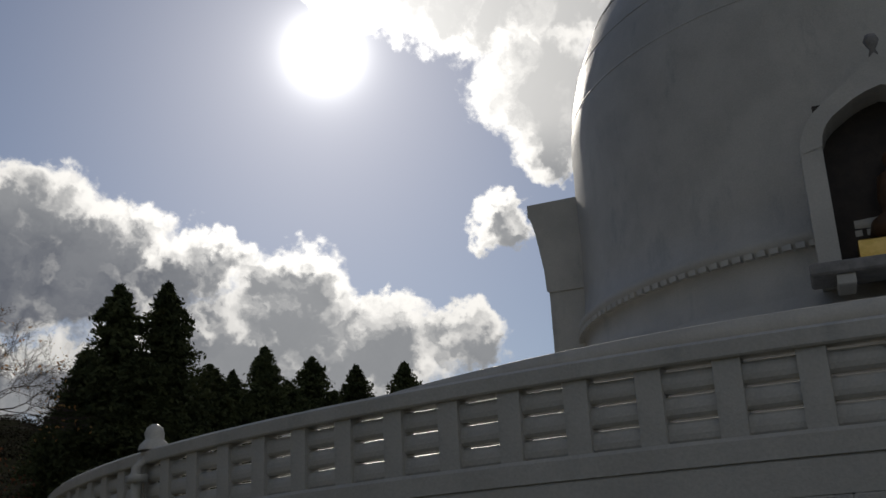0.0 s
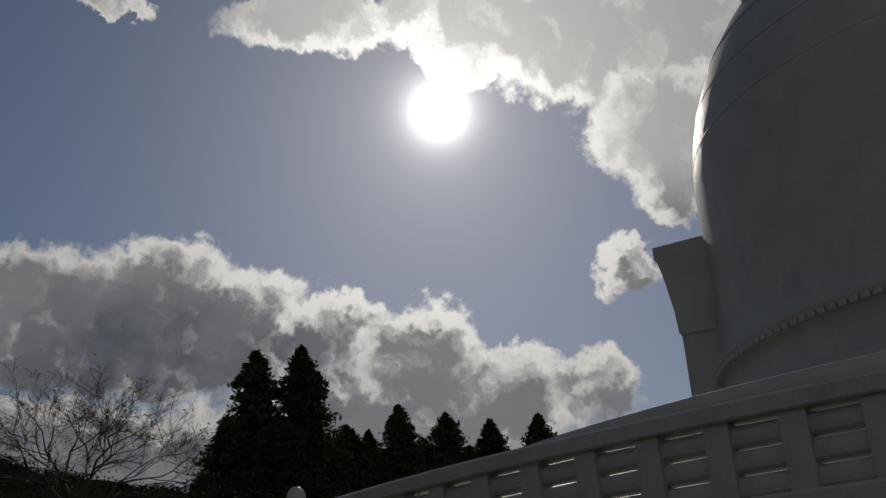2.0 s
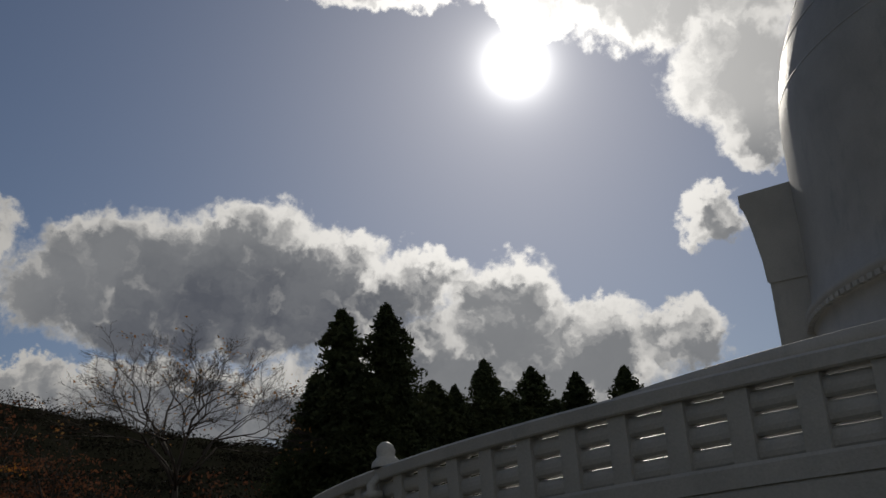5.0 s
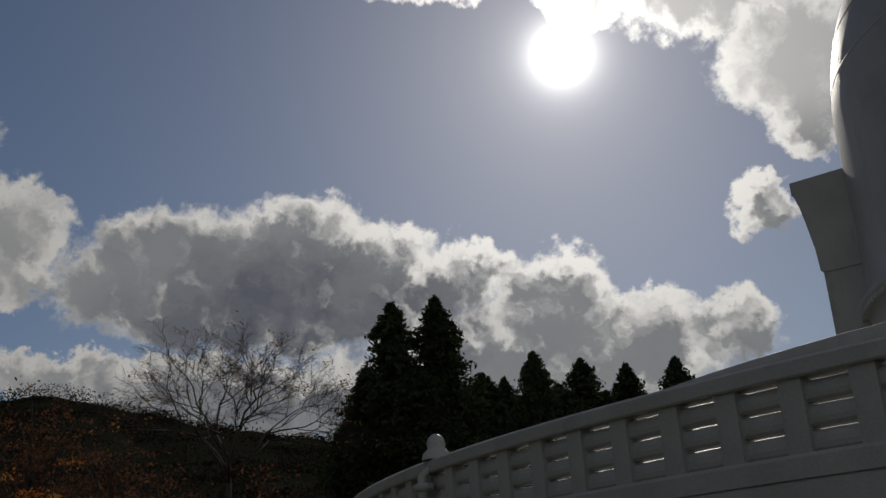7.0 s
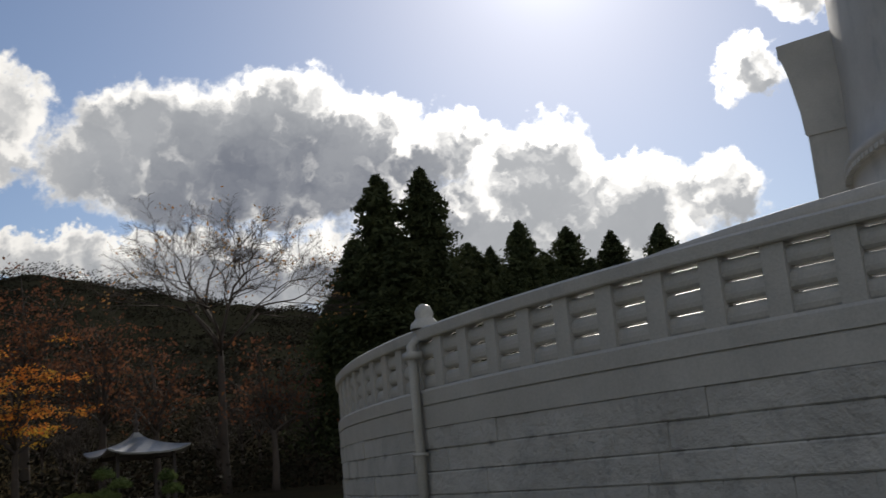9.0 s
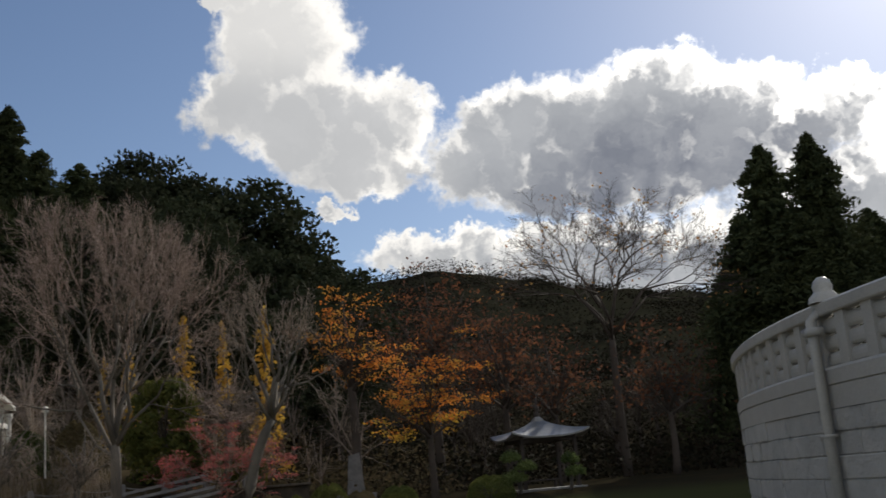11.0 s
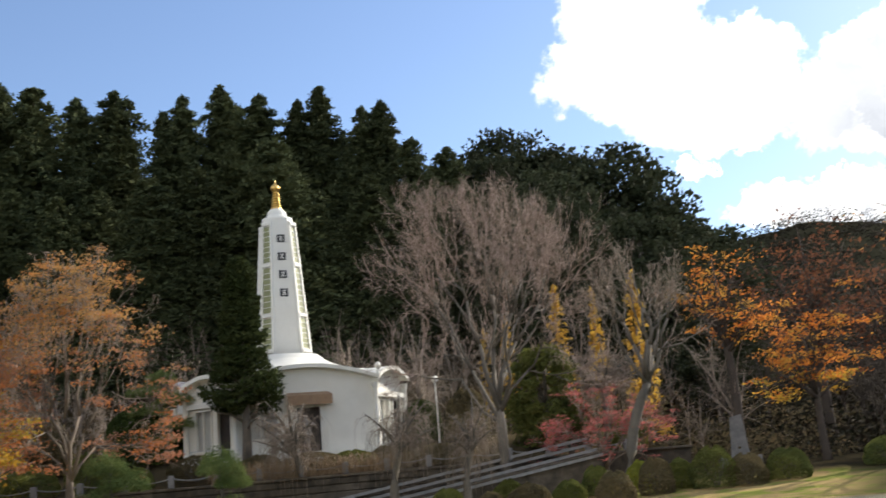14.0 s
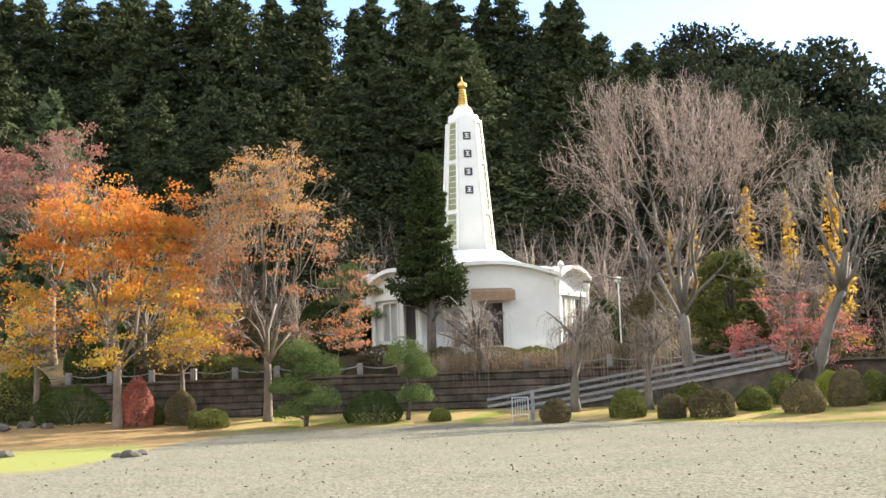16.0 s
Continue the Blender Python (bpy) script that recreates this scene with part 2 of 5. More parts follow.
RED = foliage("crimson_leaves", [(0.40, 0.115, 0.105), (0.46, 0.16, 0.14), (0.32, 0.12, 0.105)], 0.5, 0.15)
PINK = foliage("dull_pink_leaves", [(0.36, 0.155, 0.12), (0.32, 0.14, 0.11), (0.28, 0.16, 0.12)], 0.45, 0.15)
ROSE = foliage("rose_leaves", [(0.50, 0.19, 0.14), (0.56, 0.24, 0.17), (0.42, 0.17, 0.13)], 0.5, 0.15)
GOLDEN = foliage("golden_maple_leaves", [(0.58, 0.31, 0.04), (0.50, 0.33, 0.05), (0.40, 0.30, 0.06)], 0.5, 0.15)
# statue metal toned down to reddish brown for the dimness of the niche
DIMMED_GILT = surface("dimmed_gilt", [(0.16, 0.09, 0.05), (0.10, 0.06, 0.035)], 4, 0.5, 0.1, 30, metal=0.5)
YELLOW = foliage("yellow_ginkgo_leaves", [(0.58, 0.35, 0.06), (0.62, 0.42, 0.08), (0.50, 0.30, 0.06)], 0.5, 0.15)
SHRUB = foliage("clipped_shrub_leaves", [(0.15, 0.17, 0.045), (0.20, 0.20, 0.06), (0.12, 0.14, 0.045)], 0.25, 0.5)
BROWN_SHRUB = foliage("brown_shrub_leaves", [(0.19, 0.15, 0.08), (0.16, 0.13, 0.07), (0.13, 0.11, 0.06)], 0.3, 0.3)
SCRUB = foliage("dry_scrub", [(0.13, 0.095, 0.055), (0.09, 0.075, 0.042), (0.075, 0.065, 0.035)], 0.3, 0.4)
# near-black tones carry the shade of the backlit slope
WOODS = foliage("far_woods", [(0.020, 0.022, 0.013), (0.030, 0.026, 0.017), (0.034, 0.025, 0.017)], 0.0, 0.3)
COPPER = surface("grey_roof_metal", [(0.26, 0.26, 0.25), (0.20, 0.20, 0.195)], 2, 0.35, 0.1, 20, metal=0.5)
TIMBER = surface("dark_timber", [(0.06, 0.045, 0.035), (0.04, 0.03, 0.025)], 5, 0.7, 0.3, 40)
STEEL = surface("galvanised_steel", [(0.55, 0.56, 0.56), (0.45, 0.46, 0.47)], 6, 0.4, 0.1, 40, metal=0.8)
PALE_STONE = surface("pale_stair_stone", [(0.29, 0.28, 0.265), (0.21, 0.205, 0.195)], 3, 0.85, 0.4, 30)
DRY_STEM = surface("dry_stems", [(0.30, 0.21, 0.12), (0.22, 0.15, 0.085)], 6, 0.9, 0.3, 40)
BROWN_CLOTH = surface("brown_awning", [(0.34, 0.22, 0.13), (0.28, 0.18, 0.11)], 3, 0.8, 0.3, 30)


# ======== mesh helpers ========
class Geo:
    """Collects vertices and faces."""

    def __init__(self):
        self.v, self.f = [], []

    def add(self, verts, faces):
        k = len(self.v)
        self.v.extend(map(tuple, verts))
        self.f.extend(tuple(i + k for i in f) for f in faces)
        return self

    def box(self, cx, cy, cz, sx, sy, sz, m=None, bev=0.0):
        """A box with chamfered vertical and top edges where bev is given."""
        hx, hy, hz = sx / 2, sy / 2, sz / 2
        if not bev:
            vs = [(x, y, z) for z in (-hz, hz) for x, y in ((-hx, -hy), (hx, -hy), (hx, hy), (-hx, hy))]
            fs = [(3, 2, 1, 0), (4, 5, 6, 7)] + [(i, (i + 1) % 4, 4 + (i + 1) % 4, 4 + i) for i in range(4)]
        else:
            b = bev
            ring = lambda i, z: [(x, y, z) for x, y in ((-hx + i, -hy + i), (hx - i, -hy + i), (hx - i, hy - i), (-hx + i, hy - i))]
            vs = ring(b, -hz) + ring(0, -hz + b) + ring(0, hz - b) + ring(b, hz)
            fs = [(3, 2, 1, 0), (12, 13, 14, 15)]
            for k in range(3):
                fs += [(4 * k + i, 4 * k + (i + 1) % 4, 4 * k + 4 + (i + 1) % 4, 4 * k + 4 + i) for i in range(4)]
        vs = [Vector((x + cx, y + cy, z + cz)) for x, y, z in vs]
        return self.add([m @ q for q in vs] if m else vs, fs)

    def lathe(self, prof, seg=32, cx=0, cy=0, a0=0.0, a1=2 * math.pi, cap=False):
        full = abs(a1 - a0 - 2 * math.pi) < 1e-6
        k = seg if full else seg + 1
        vs = [(cx + r * math.cos(a0 + (a1 - a0) * i / seg), cy + r * math.sin(a0 + (a1 - a0) * i / seg), z) for r, z in prof for i in range(k)]
        fs = []
        for j in range(len(prof) - 1):
            for i in range(seg):
                a, b = j * k + i, j * k + (i + 1) % k
                fs.append((a, b, b + k, a + k))
        if cap:
            fs += [tuple(range(k - 1, -1, -1)), tuple(range((len(prof) - 1) * k, len(prof) * k))]
        return self.add(vs, fs)

    def tube(self, pts, radii, sides=6):
        vs, fs = [], []
        n = len(pts)
        for i, p in enumerate(pts):
            d = (Vector(pts[min(i + 1, n - 1)]) - Vector(pts[max(i - 1, 0)])).normalized()
            s = d.orthogonal().normalized() if abs(d.z) > 0.99 else d.cross(Vector((0, 0, 1))).normalized()
            t = d.cross(s)
            for k in range(sides):
                a = 2 * math.pi * k / sides
                vs.append(Vector(p) + (s * math.cos(a) + t * math.sin(a)) * radii[i])
        for i in range(n - 1):
            for k in range(sides):
                a, b = i * sides + k, i * sides + (k + 1) % sides
                fs.append((a, b, b + sides, a + sides))
        fs.append(tuple(range(sides - 1, -1, -1)))
        fs.append(tuple(range((n - 1) * sides, n * sides)))
        return self.add(vs, fs)

    def mesh(self, name, mat, smooth=False):
        me = bpy.data.meshes.new(name)
        me.from_pydata(self.v, [], self.f)
        me.materials.append(mat)
        if smooth:
            me.shade_smooth()
        me.update()
        return me


def part(name, geo, mat, parent=None, label="", smooth=False):
    ob = new(name, geo.mesh(name, mat, smooth) if isinstance(geo, Geo) else geo)
    if parent:
        ob.parent = parent
    if label:
        tagged(ob, label)
    return ob


def thing(name, m, label, category, group="", kind=""):
    ob = new(name)
    ob.matrix_world = m
    return tagged(ob, label, category, group, kind)


def leaf_mesh(name, centres, size, mat, rng, flat=0.0, aspect=0.55, jitter=0.4):
    """Thousands of small four-sided leaves round the given centres. flat: 0 any way up, 1 all lying flat."""
    c = np.asarray(centres, float)
    k = len(c)
    nrm = rng.normal(size=(k, 3))
    nrm[:, 2] = nrm[:, 2] * (1 - flat) + flat * 2.2
    nrm /= np.linalg.norm(nrm, axis=1)[:, None]
    a = np.cross(nrm, rng.normal(size=(k, 3)))
    a /= np.linalg.norm(a, axis=1)[:, None] + 1e-9
    b = np.cross(nrm, a)
    s = (size * (1 + jitter * (rng.random(k) * 2 - 1)))[:, None]
    v = np.stack([c - a * s, c - b * s * aspect, c + a * s, c + b * s * aspect], 1).reshape(-1, 3)
    me = bpy.data.meshes.new(name)
    me.vertices.add(4 * k)
    me.vertices.foreach_set("co", v.astype(np.float32).ravel())
    me.loops.add(4 * k)
    me.loops.foreach_set("vertex_index", np.arange(4 * k, dtype=np.int32))
    me.polygons.add(k)
    me.polygons.foreach_set("loop_start", np.arange(0, 4 * k, 4, dtype=np.int32))
    me.materials.append(mat)
    me.update(calc_edges=True)
    return me


# ======== ground ========
def smooth(x, a, b):
    t = min(max((x - a) / (b - a), 0.0), 1.0)
    return t * t * (3 - 2 * t)


RIDGE = [(-180, 4), (-60, 4), (-20, 5), (0, 6), (10, 6.5), (20, 7.9), (26, 9.2), (30, 9.9), (35.2, 11.0), (39, 10.6), (45, 11), (60, 10), (90, 10), (130, 6), (180, 4)]


def table(rows, x):
    for (a, p), (b, q) in zip(rows, rows[1:]):
        if a <= x <= b:
            return p + (q - p) * (x - a) / (b - a)
    return rows[-1][1]


WALL_AZ, WALL_D = 66.0, 50.0


def ground(az, r):
    """Height of the ground: a level yard, a low lawn, a terrace behind the wall, and the wooded hill beyond."""
    z = 0.55 * smooth(r, 41, 50)
    right = smooth(az, 54, 40)
    z = z * (1 - right) + right * (1.0 * smooth(r, 38, 56) + 0.2 * smooth(r, 56, 66))
    d = r * math.cos(radians(az - WALL_AZ))
    if 51.2 < d and 46 < az < 110:
        z = max(z, 2.25 + 1.6 * smooth(d, 51.5, 58))
    hill = smooth(az, 36, 56) * smooth(150 - az, 20, 40)
    z += hill * 0.40 * max(0.0, min(r, 190) - 72) + (1 - hill) * 0.13 * max(0.0, min(r, 220) - 70) * smooth(az, -40, 15)
    z += 6 * smooth(az, 20, -5) * smooth(r, 60, 110) * 0.3
    far = math.tan(radians(table(RIDGE, az))) * 700 + EYE
    z = max(z, z + (far - z) * smooth(r, 230, 700)) if far > z else z
    z = z * (1 - 0.9 * smooth(r, 900, 3500))
    if r > 150:
        z += 7 * noise.noise(Vector((r * 0.02, az * 0.35, 0))) * smooth(r, 150, 400)
    return z


def at(az, r, dz=0.0):
    return Vector((-math.sin(radians(az)) * r, math.cos(radians(az)) * r, ground(az, r) + dz))


def stand(az, r, turn=0.0, dz=0.0):
    p = at(az, r, dz)
    return pose(p.x, p.y, p.z, 0, 0, turn)


def make_ground():
    rs = [0.0] + [1.5 * i for i in range(1, 25)] + [37 + 0.7 * i for i in range(0, 46)] + [70 + 3 * i for i in range(0, 45)] + [215, 230, 250, 275, 300, 330, 370, 410, 450, 500, 550, 600, 650, 700, 760, 850, 1000, 1300, 1700, 2300, 3000, 4200]
    azs = [-180 + 4 * i for i in range(0, 45)] + [i * 1.0 for i in range(0, 110)] + [110 + 5 * i for i in range(0, 14)]
    g = Geo()
    k = len(azs)
    vs = [at(a, r) for r in rs for a in azs]
    fs = [(j * k + i, j * k + (i + 1) % k, (j + 1) * k + (i + 1) % k, (j + 1) * k + i) for j in range(len(rs) - 1) for i in range(k)]
    g.add(vs, fs)

    def build(n):
        pos = n.add("ShaderNodeNewGeometry").outputs["Position"]
        s = n.add("ShaderNodeSeparateXYZ", {0: pos})
        flat = n.v("MULTIPLY", pos, (1, 1, 0))
        r = n.v("LENGTH", flat, out=1)
        wob = n.m("MULTIPLY", n.m("SUBTRACT", n.noise(flat, 0.25, 4), 0.5), 5.0)
        rr = n.m("ADD", r, wob)
        peb = n.add("ShaderNodeTexVoronoi", {"Vector": pos, "Scale": 22.0})
        grit = n.noise(pos, 9.0, 5, 0.7)
        gravel = n.mix(grit, (0.148, 0.134, 0.100), (0.228, 0.207, 0.155))
        gravel = n.mix(n.ramp(n.noise(flat, 0.5, 5), 0.35, 0.7), gravel, (0.165, 0.160, 0.115))
        tone = n.add("ShaderNodeSeparateColor", {0: peb.outputs["Color"]}).outputs[0]
        gravel = n.mix(0.45, gravel, n.add("ShaderNodeCombineColor", {0: tone, 1: tone, 2: tone}).outputs[0], "SOFT_LIGHT")
        blades = n.noise(pos, 14.0, 6, 0.75)
        lawn = n.mix(blades, (0.25, 0.185, 0.085), (0.40, 0.29, 0.125))
        lawn = n.mix(n.ramp(n.noise(flat, 0.6, 5), 0.45, 0.62), lawn, (0.20, 0.22, 0.05))
        litter = n.mix(n.noise(pos, 3.0, 8, 0.7), (0.10, 0.075, 0.045), (0.05, 0.045, 0.025))
        litter = n.mix(n.ramp(n.noise(pos, 0.35, 5), 0.5, 0.65), litter, (0.13, 0.085, 0.04))
        az = n.m("MULTIPLY", n.m("ARCTAN2", n.m("MULTIPLY", s.outputs[0], -1), s.outputs[1]), 180 / math.pi)
        edge = n.m("ADD", n.ramp(az, 42, 61, 37.3, 43.4), n.ramp(az, 76, 87, 0.0, -17.0))
        rr = n.m("ADD", r, n.m("MULTIPLY", wob, 0.22))
        inside = n.m("SUBTRACT", rr, edge)
        soil = n.mix(n.noise(pos, 5.0, 6, 0.7), (0.20, 0.13, 0.06), (0.36, 0.25, 0.12))
        green = n.mix(blades, (0.17, 0.185, 0.055), (0.29, 0.285, 0.10))
        patch = n.m("MULTIPLY", n.m("MULTIPLY", n.ramp(n.m("MULTIPLY_ADD", wob, 0.5, az), 81.2, 82.4), n.ramp(n.m("MULTIPLY_ADD", wob, 0.5, r), 40, 36)), n.ramp(r, 24, 26))
        lawn = n.mix(n.ramp(n.m("MULTIPLY_ADD", wob, 1.0, az), 75, 80), lawn, soil)
        lawn = n.mix(patch, lawn, green)
        # lawn near the pavilion coloured dark, standing in for the hill's shade
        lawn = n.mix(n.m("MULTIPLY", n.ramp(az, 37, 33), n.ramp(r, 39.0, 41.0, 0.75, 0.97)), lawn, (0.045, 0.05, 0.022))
        c = n.mix(n.ramp(inside, -0.6, 0.7), gravel, lawn)
        # a darker strip of trodden earth where lawn and gravel meet
        c = n.mix(n.m("MULTIPLY", n.ramp(n.m("ABSOLUTE", inside), 0.9, 0.1), 0.5), c, (0.24, 0.19, 0.10))
        c = n.mix(n.ramp(n.m("MULTIPLY_ADD", wob, 0.6, r), 48.5, 52.0), c, litter)
        # slope floor on that side darkened too, its shade put into the colour
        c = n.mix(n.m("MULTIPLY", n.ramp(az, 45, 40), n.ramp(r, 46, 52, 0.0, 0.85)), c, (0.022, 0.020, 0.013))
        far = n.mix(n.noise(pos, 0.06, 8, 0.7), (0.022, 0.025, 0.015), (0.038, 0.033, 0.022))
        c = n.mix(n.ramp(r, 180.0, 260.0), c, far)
        h = n.m("ADD", n.m("MULTIPLY", peb.outputs[0], 0.6), grit)
        b = n.add("ShaderNodeBump", {"Height": h, "Strength": 0.5, "Distance": 0.03})
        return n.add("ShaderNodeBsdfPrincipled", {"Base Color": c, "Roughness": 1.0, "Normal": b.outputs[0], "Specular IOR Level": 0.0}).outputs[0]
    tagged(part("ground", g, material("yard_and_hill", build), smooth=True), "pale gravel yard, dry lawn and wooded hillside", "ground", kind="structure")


make_ground()

# line of the retaining wall
AXIS = Vector((-math.sin(radians(WALL_AZ)), math.cos(radians(WALL_AZ)), 0))
SIDE = Vector((AXIS.y, -AXIS.x, 0))      # towards the sunny side
WM = Matrix.Translation(AXIS * WALL_D) @ Matrix.Rotation(radians(WALL_AZ), 4, "Z")   # x along SIDE, y away

# ======== the white stupa ========
SD, SAZ = 31.0, -24.3
SC = Vector((-math.sin(radians(SAZ)) * SD, math.cos(radians(SAZ)) * SD, 0))
TO_CAM = math.atan2(-SC.y, -SC.x)
R1, R1_BASE, R1_TOP = 21.65, 2.48, 3.59
PITCH = 0.7315 / R1


def around(phi, r, z):
    """phi: angle round the stupa from the side of the yard, positive towards the wooded side."""
    a = TO_CAM - phi
    return Matrix.Translation((SC.x + r * math.cos(a), SC.y + r * math.sin(a), z)) @ Matrix.Rotation(a, 4, "Z")


def make_stupa():
    st = thing("stupa", Matrix.Translation(SC), "large white domed stupa with weathered paint on round terraces", "stupa")
    T = Matrix.Translation(-SC)
    # round terraces
    part("lower_terrace", Geo().lathe([(R1 - 0.1, -0.3), (R1 - 0.1, 2.30), (R1 - 0.22, 2.40), (R1 - 1.0, 2.46), (16.9, 2.6)], 160), WHITE, st, "white painted stone terrace", True)
    part("upper_terrace", Geo().lathe([(16.95, 2.4), (16.95, 4.45), (17.12, 4.5), (17.12, 4.78), (16.9, 4.84), (13, 4.95), (8.0, 5.0)], 128), WHITE, st, "", True)
    part("kerb_band", Geo().lathe([(14.6, 4.9), (14.6, 5.25), (14.3, 5.3), (14.3, 4.9)], 128), WHITE, st, "", True)
    kb = Geo().box(0, 0, 0, 0.10, 0.80, 0.15, None, 0.012).mesh("kerb_block", WHITE)
    for i in range(-9, 13):
        part("kerb_block", kb, WHITE, st).matrix_local = T @ around(i * 0.073, 14.63, 5.14)
    # drum and dome
    part("drum", Geo().lathe([(9.0, 4.9), (9.0, 6.6), (8.75, 6.75), (8.6, 7.0), (8.42, 7.1), (8.36, 8.0), (8.42, 8.1), (8.58, 8.25), (8.58, 8.42), (8.36, 8.6), (8.3, 9.4), (8.26, 10.6)], 96), WHITE, st, "", True)
    prof = [(8.26, 10.6), (8.27, 11.6), (8.30, 12.6)]
    prof += [(8.3 * math.cos(radians(a)), 13.5 + 8.3 * math.sin(radians(a))) for a in range(-3, 90, 3)]
    part("dome", Geo().lathe(prof, 96), WHITE, st, "", True)
    for z, r in ((17.3, 7.40), (15.9, 7.95), (14.5, 8.24)):
        part("dome_band", Geo().lathe([(r - 0.03, z - 0.06), (r + 0.012, z - 0.04), (r + 0.006, z + 0.02), (r - 0.05, z + 0.03)], 96), WHITE, st, "", True)
    d = Geo().box(0, 0, 0, 0.16, 0.20, 0.13)
    dm = d.mesh("dentil", WHITE)
    for i in range(-48, 49):
        o = part("dentil", dm, WHITE, st)
        o.matrix_local = T @ around(i * 0.034, 8.50, 8.14)
    g = Geo().box(0, 0, 20.4, 10.0, 10.0, 5.0, Matrix.Rotation(TO_CAM, 4, "Z"), 0.06)
    part("harmika", g, WHITE, st, "white square block on top of the dome")

    # parapet of slatted panels between posts
    seg = 66
    half = seg * PITCH / 2
    post = Geo().box(0, 0, 0, 0.20, 0.25, 0.96, None, 0.012).mesh("post", WHITE)
    sl = Geo()
    prof = [(-0.05, -0.112), (0.045, -0.112), (0.068, -0.08), (0.074, -0.03), (0.068, 0.025), (0.05, 0.066), (0.03, 0.084), (-0.05, 0.106)]
    k = len(prof)
    sl.add([(x, y, z) for y in (-0.25, 0.25) for x, z in prof], [tuple(range(k)), tuple(range(2 * k - 1, k - 1, -1))] + [(i, k + i, k + (i + 1) % k, (i + 1) % k) for i in range(k)])
    slat = sl.mesh("slat", WHITE)
    for i in range(seg):
        phi = 0.0305 + (i - 31) * PITCH
        o = part("post", post, WHITE, st)
        o.matrix_local = T @ around(phi, R1 - 0.12, R1_BASE + 0.5)
        for k in range(3):
            o = part("slat", slat, WHITE, st)
            o.matrix_local = T @ around(phi + PITCH / 2, R1 - 0.13, R1_BASE + 0.335 + 0.232 * k)
    a0, a1 = TO_CAM - half - 0.02, TO_CAM + half + 0.02
    part("coping", Geo().lathe([(R1 - 0.19, R1_TOP - 0.185), (R1 + 0.02, R1_TOP - 0.185), (R1 + 0.035, R1_TOP - 0.165), (R1 + 0.035, R1_TOP - 0.03), (R1, R1_TOP), (R1 - 0.19, R1_TOP), (R1 - 0.19, R1_TOP - 0.185)], 220), WHITE, st, "", False)
    part("bottom_rail", Geo().lathe([(R1 - 0.22, R1_BASE), (R1 + 0.03, R1_BASE), (R1 + 0.03, R1_BASE + 0.19), (R1 + 0.01, R1_BASE + 0.225), (R1 - 0.22, R1_BASE + 0.225), (R1 - 0.22, R1_BASE)], 220), WHITE, st)
    part("rear_parapet", Geo().lathe([(R1 - 0.22, R1_BASE + 0.1), (R1 - 0.02, R1_BASE + 0.1), (R1 - 0.02, R1_TOP - 0.1), (R1 - 0.22, R1_TOP - 0.1), (R1 - 0.22, R1_BASE + 0.1)], 160, 0, 0, a1, a0 + 2 * math.pi), WHITE, st)
    part("string_course", Geo().lathe([(R1 - 0.15, R1_BASE - 0.32), (R1 + 0.02, R1_BASE - 0.32), (R1 + 0.02, R1_BASE - 0.03), (R1 - 0.005, R1_BASE), (R1 - 0.15, R1_BASE)], 220), WHITE, st)

    # finial and rain pipe on the parapet
    phi = 0.461
    f = Geo().lathe([(0.0, 0.37), (0.05, 0.36), (0.11, 0.31), (0.14, 0.23), (0.125, 0.16), (0.15, 0.13), (0.20, 0.08), (0.22, 0.0)], 20)
    o = part("parapet_finial", f, WHITE, st, "small bell-shaped white finial", True)
    o.matrix_local = T @ around(phi, R1 - 0.12, R1_TOP)
    p = Geo().tube([(0, 0, 0), (0, 0, 3.35), (-0.15, 0, 3.5)], [0.075, 0.075, 0.075], 10)
    p.box(0, 0, 3.2, 0.2, 0.3, 0.1).box(0, 0, 1.8, 0.17, 0.2, 0.05).box(0, 0, 0.6, 0.17, 0.2, 0.05)
    o = part("rain_pipe", p, WHITE, st, "white painted rain pipe", True)
    o.matrix_local = T @ around(phi, R1 + 0.12, 0)

    # projecting niche on the wooded side, seen edge on
    def bay(phi, front):
        g = Geo()
        m = T @ around(phi, 0, 0)
        w, r = 1.75, 9.15
        if front:
            w, r = 1.75, 9.4
        bodies = []
        for s in (-1, 1):
            b = Geo().box(r - 0.9, s * (w - 0.22), 7.9 if not front else 8.5, 1.8, 0.44, 6.2 if not front else 2.9, m, 0.02)
            bodies.append(part("jamb", b, WHITE, st))
        if not front:
            prof = [(r + 0.0, 9.7), (r + 0.06, 9.75), (r + 0.10, 10.4), (r + 0.22, 11.2), (r + 0.30, 11.65), (r + 0.42, 12.1), (r + 0.47, 12.12), (r + 0.47, 12.5), (r - 1.6, 12.55)]
            vs = [m @ Vector((x, y, z)) for y in (-w - 0.06, w + 0.06) for x, z in prof + [(r - 1.6, 9.7)]]
            k = len(prof) + 1
            part("cornice", Geo().add(vs, [tuple(range(k)), tuple(range(2 * k - 1, k - 1, -1))] + [(i, i + k, (i + 1) % k + k, (i + 1) % k) for i in range(k)]), WHITE, st)
            # back panel coloured dark in place of a shaded recess
            part("niche_back", Geo().box(r - 0.75, 0, 7.9, 0.5, 2 * w - 0.8, 6.0, m), INNER_SHADE, st, "niche back panel coloured dark for the shade inside")
            return
        # pointed arch: jambs, curved head with a cusp, ball on top
        n = 14
        inner = [(1.30 * math.cos(math.pi * i / n), 9.85 + 0.95 * math.sin(math.pi * i / n) ** 0.9 + 0.18 * max(0, 1 - abs(i - n / 2) / 3)) for i in range(n + 1)]
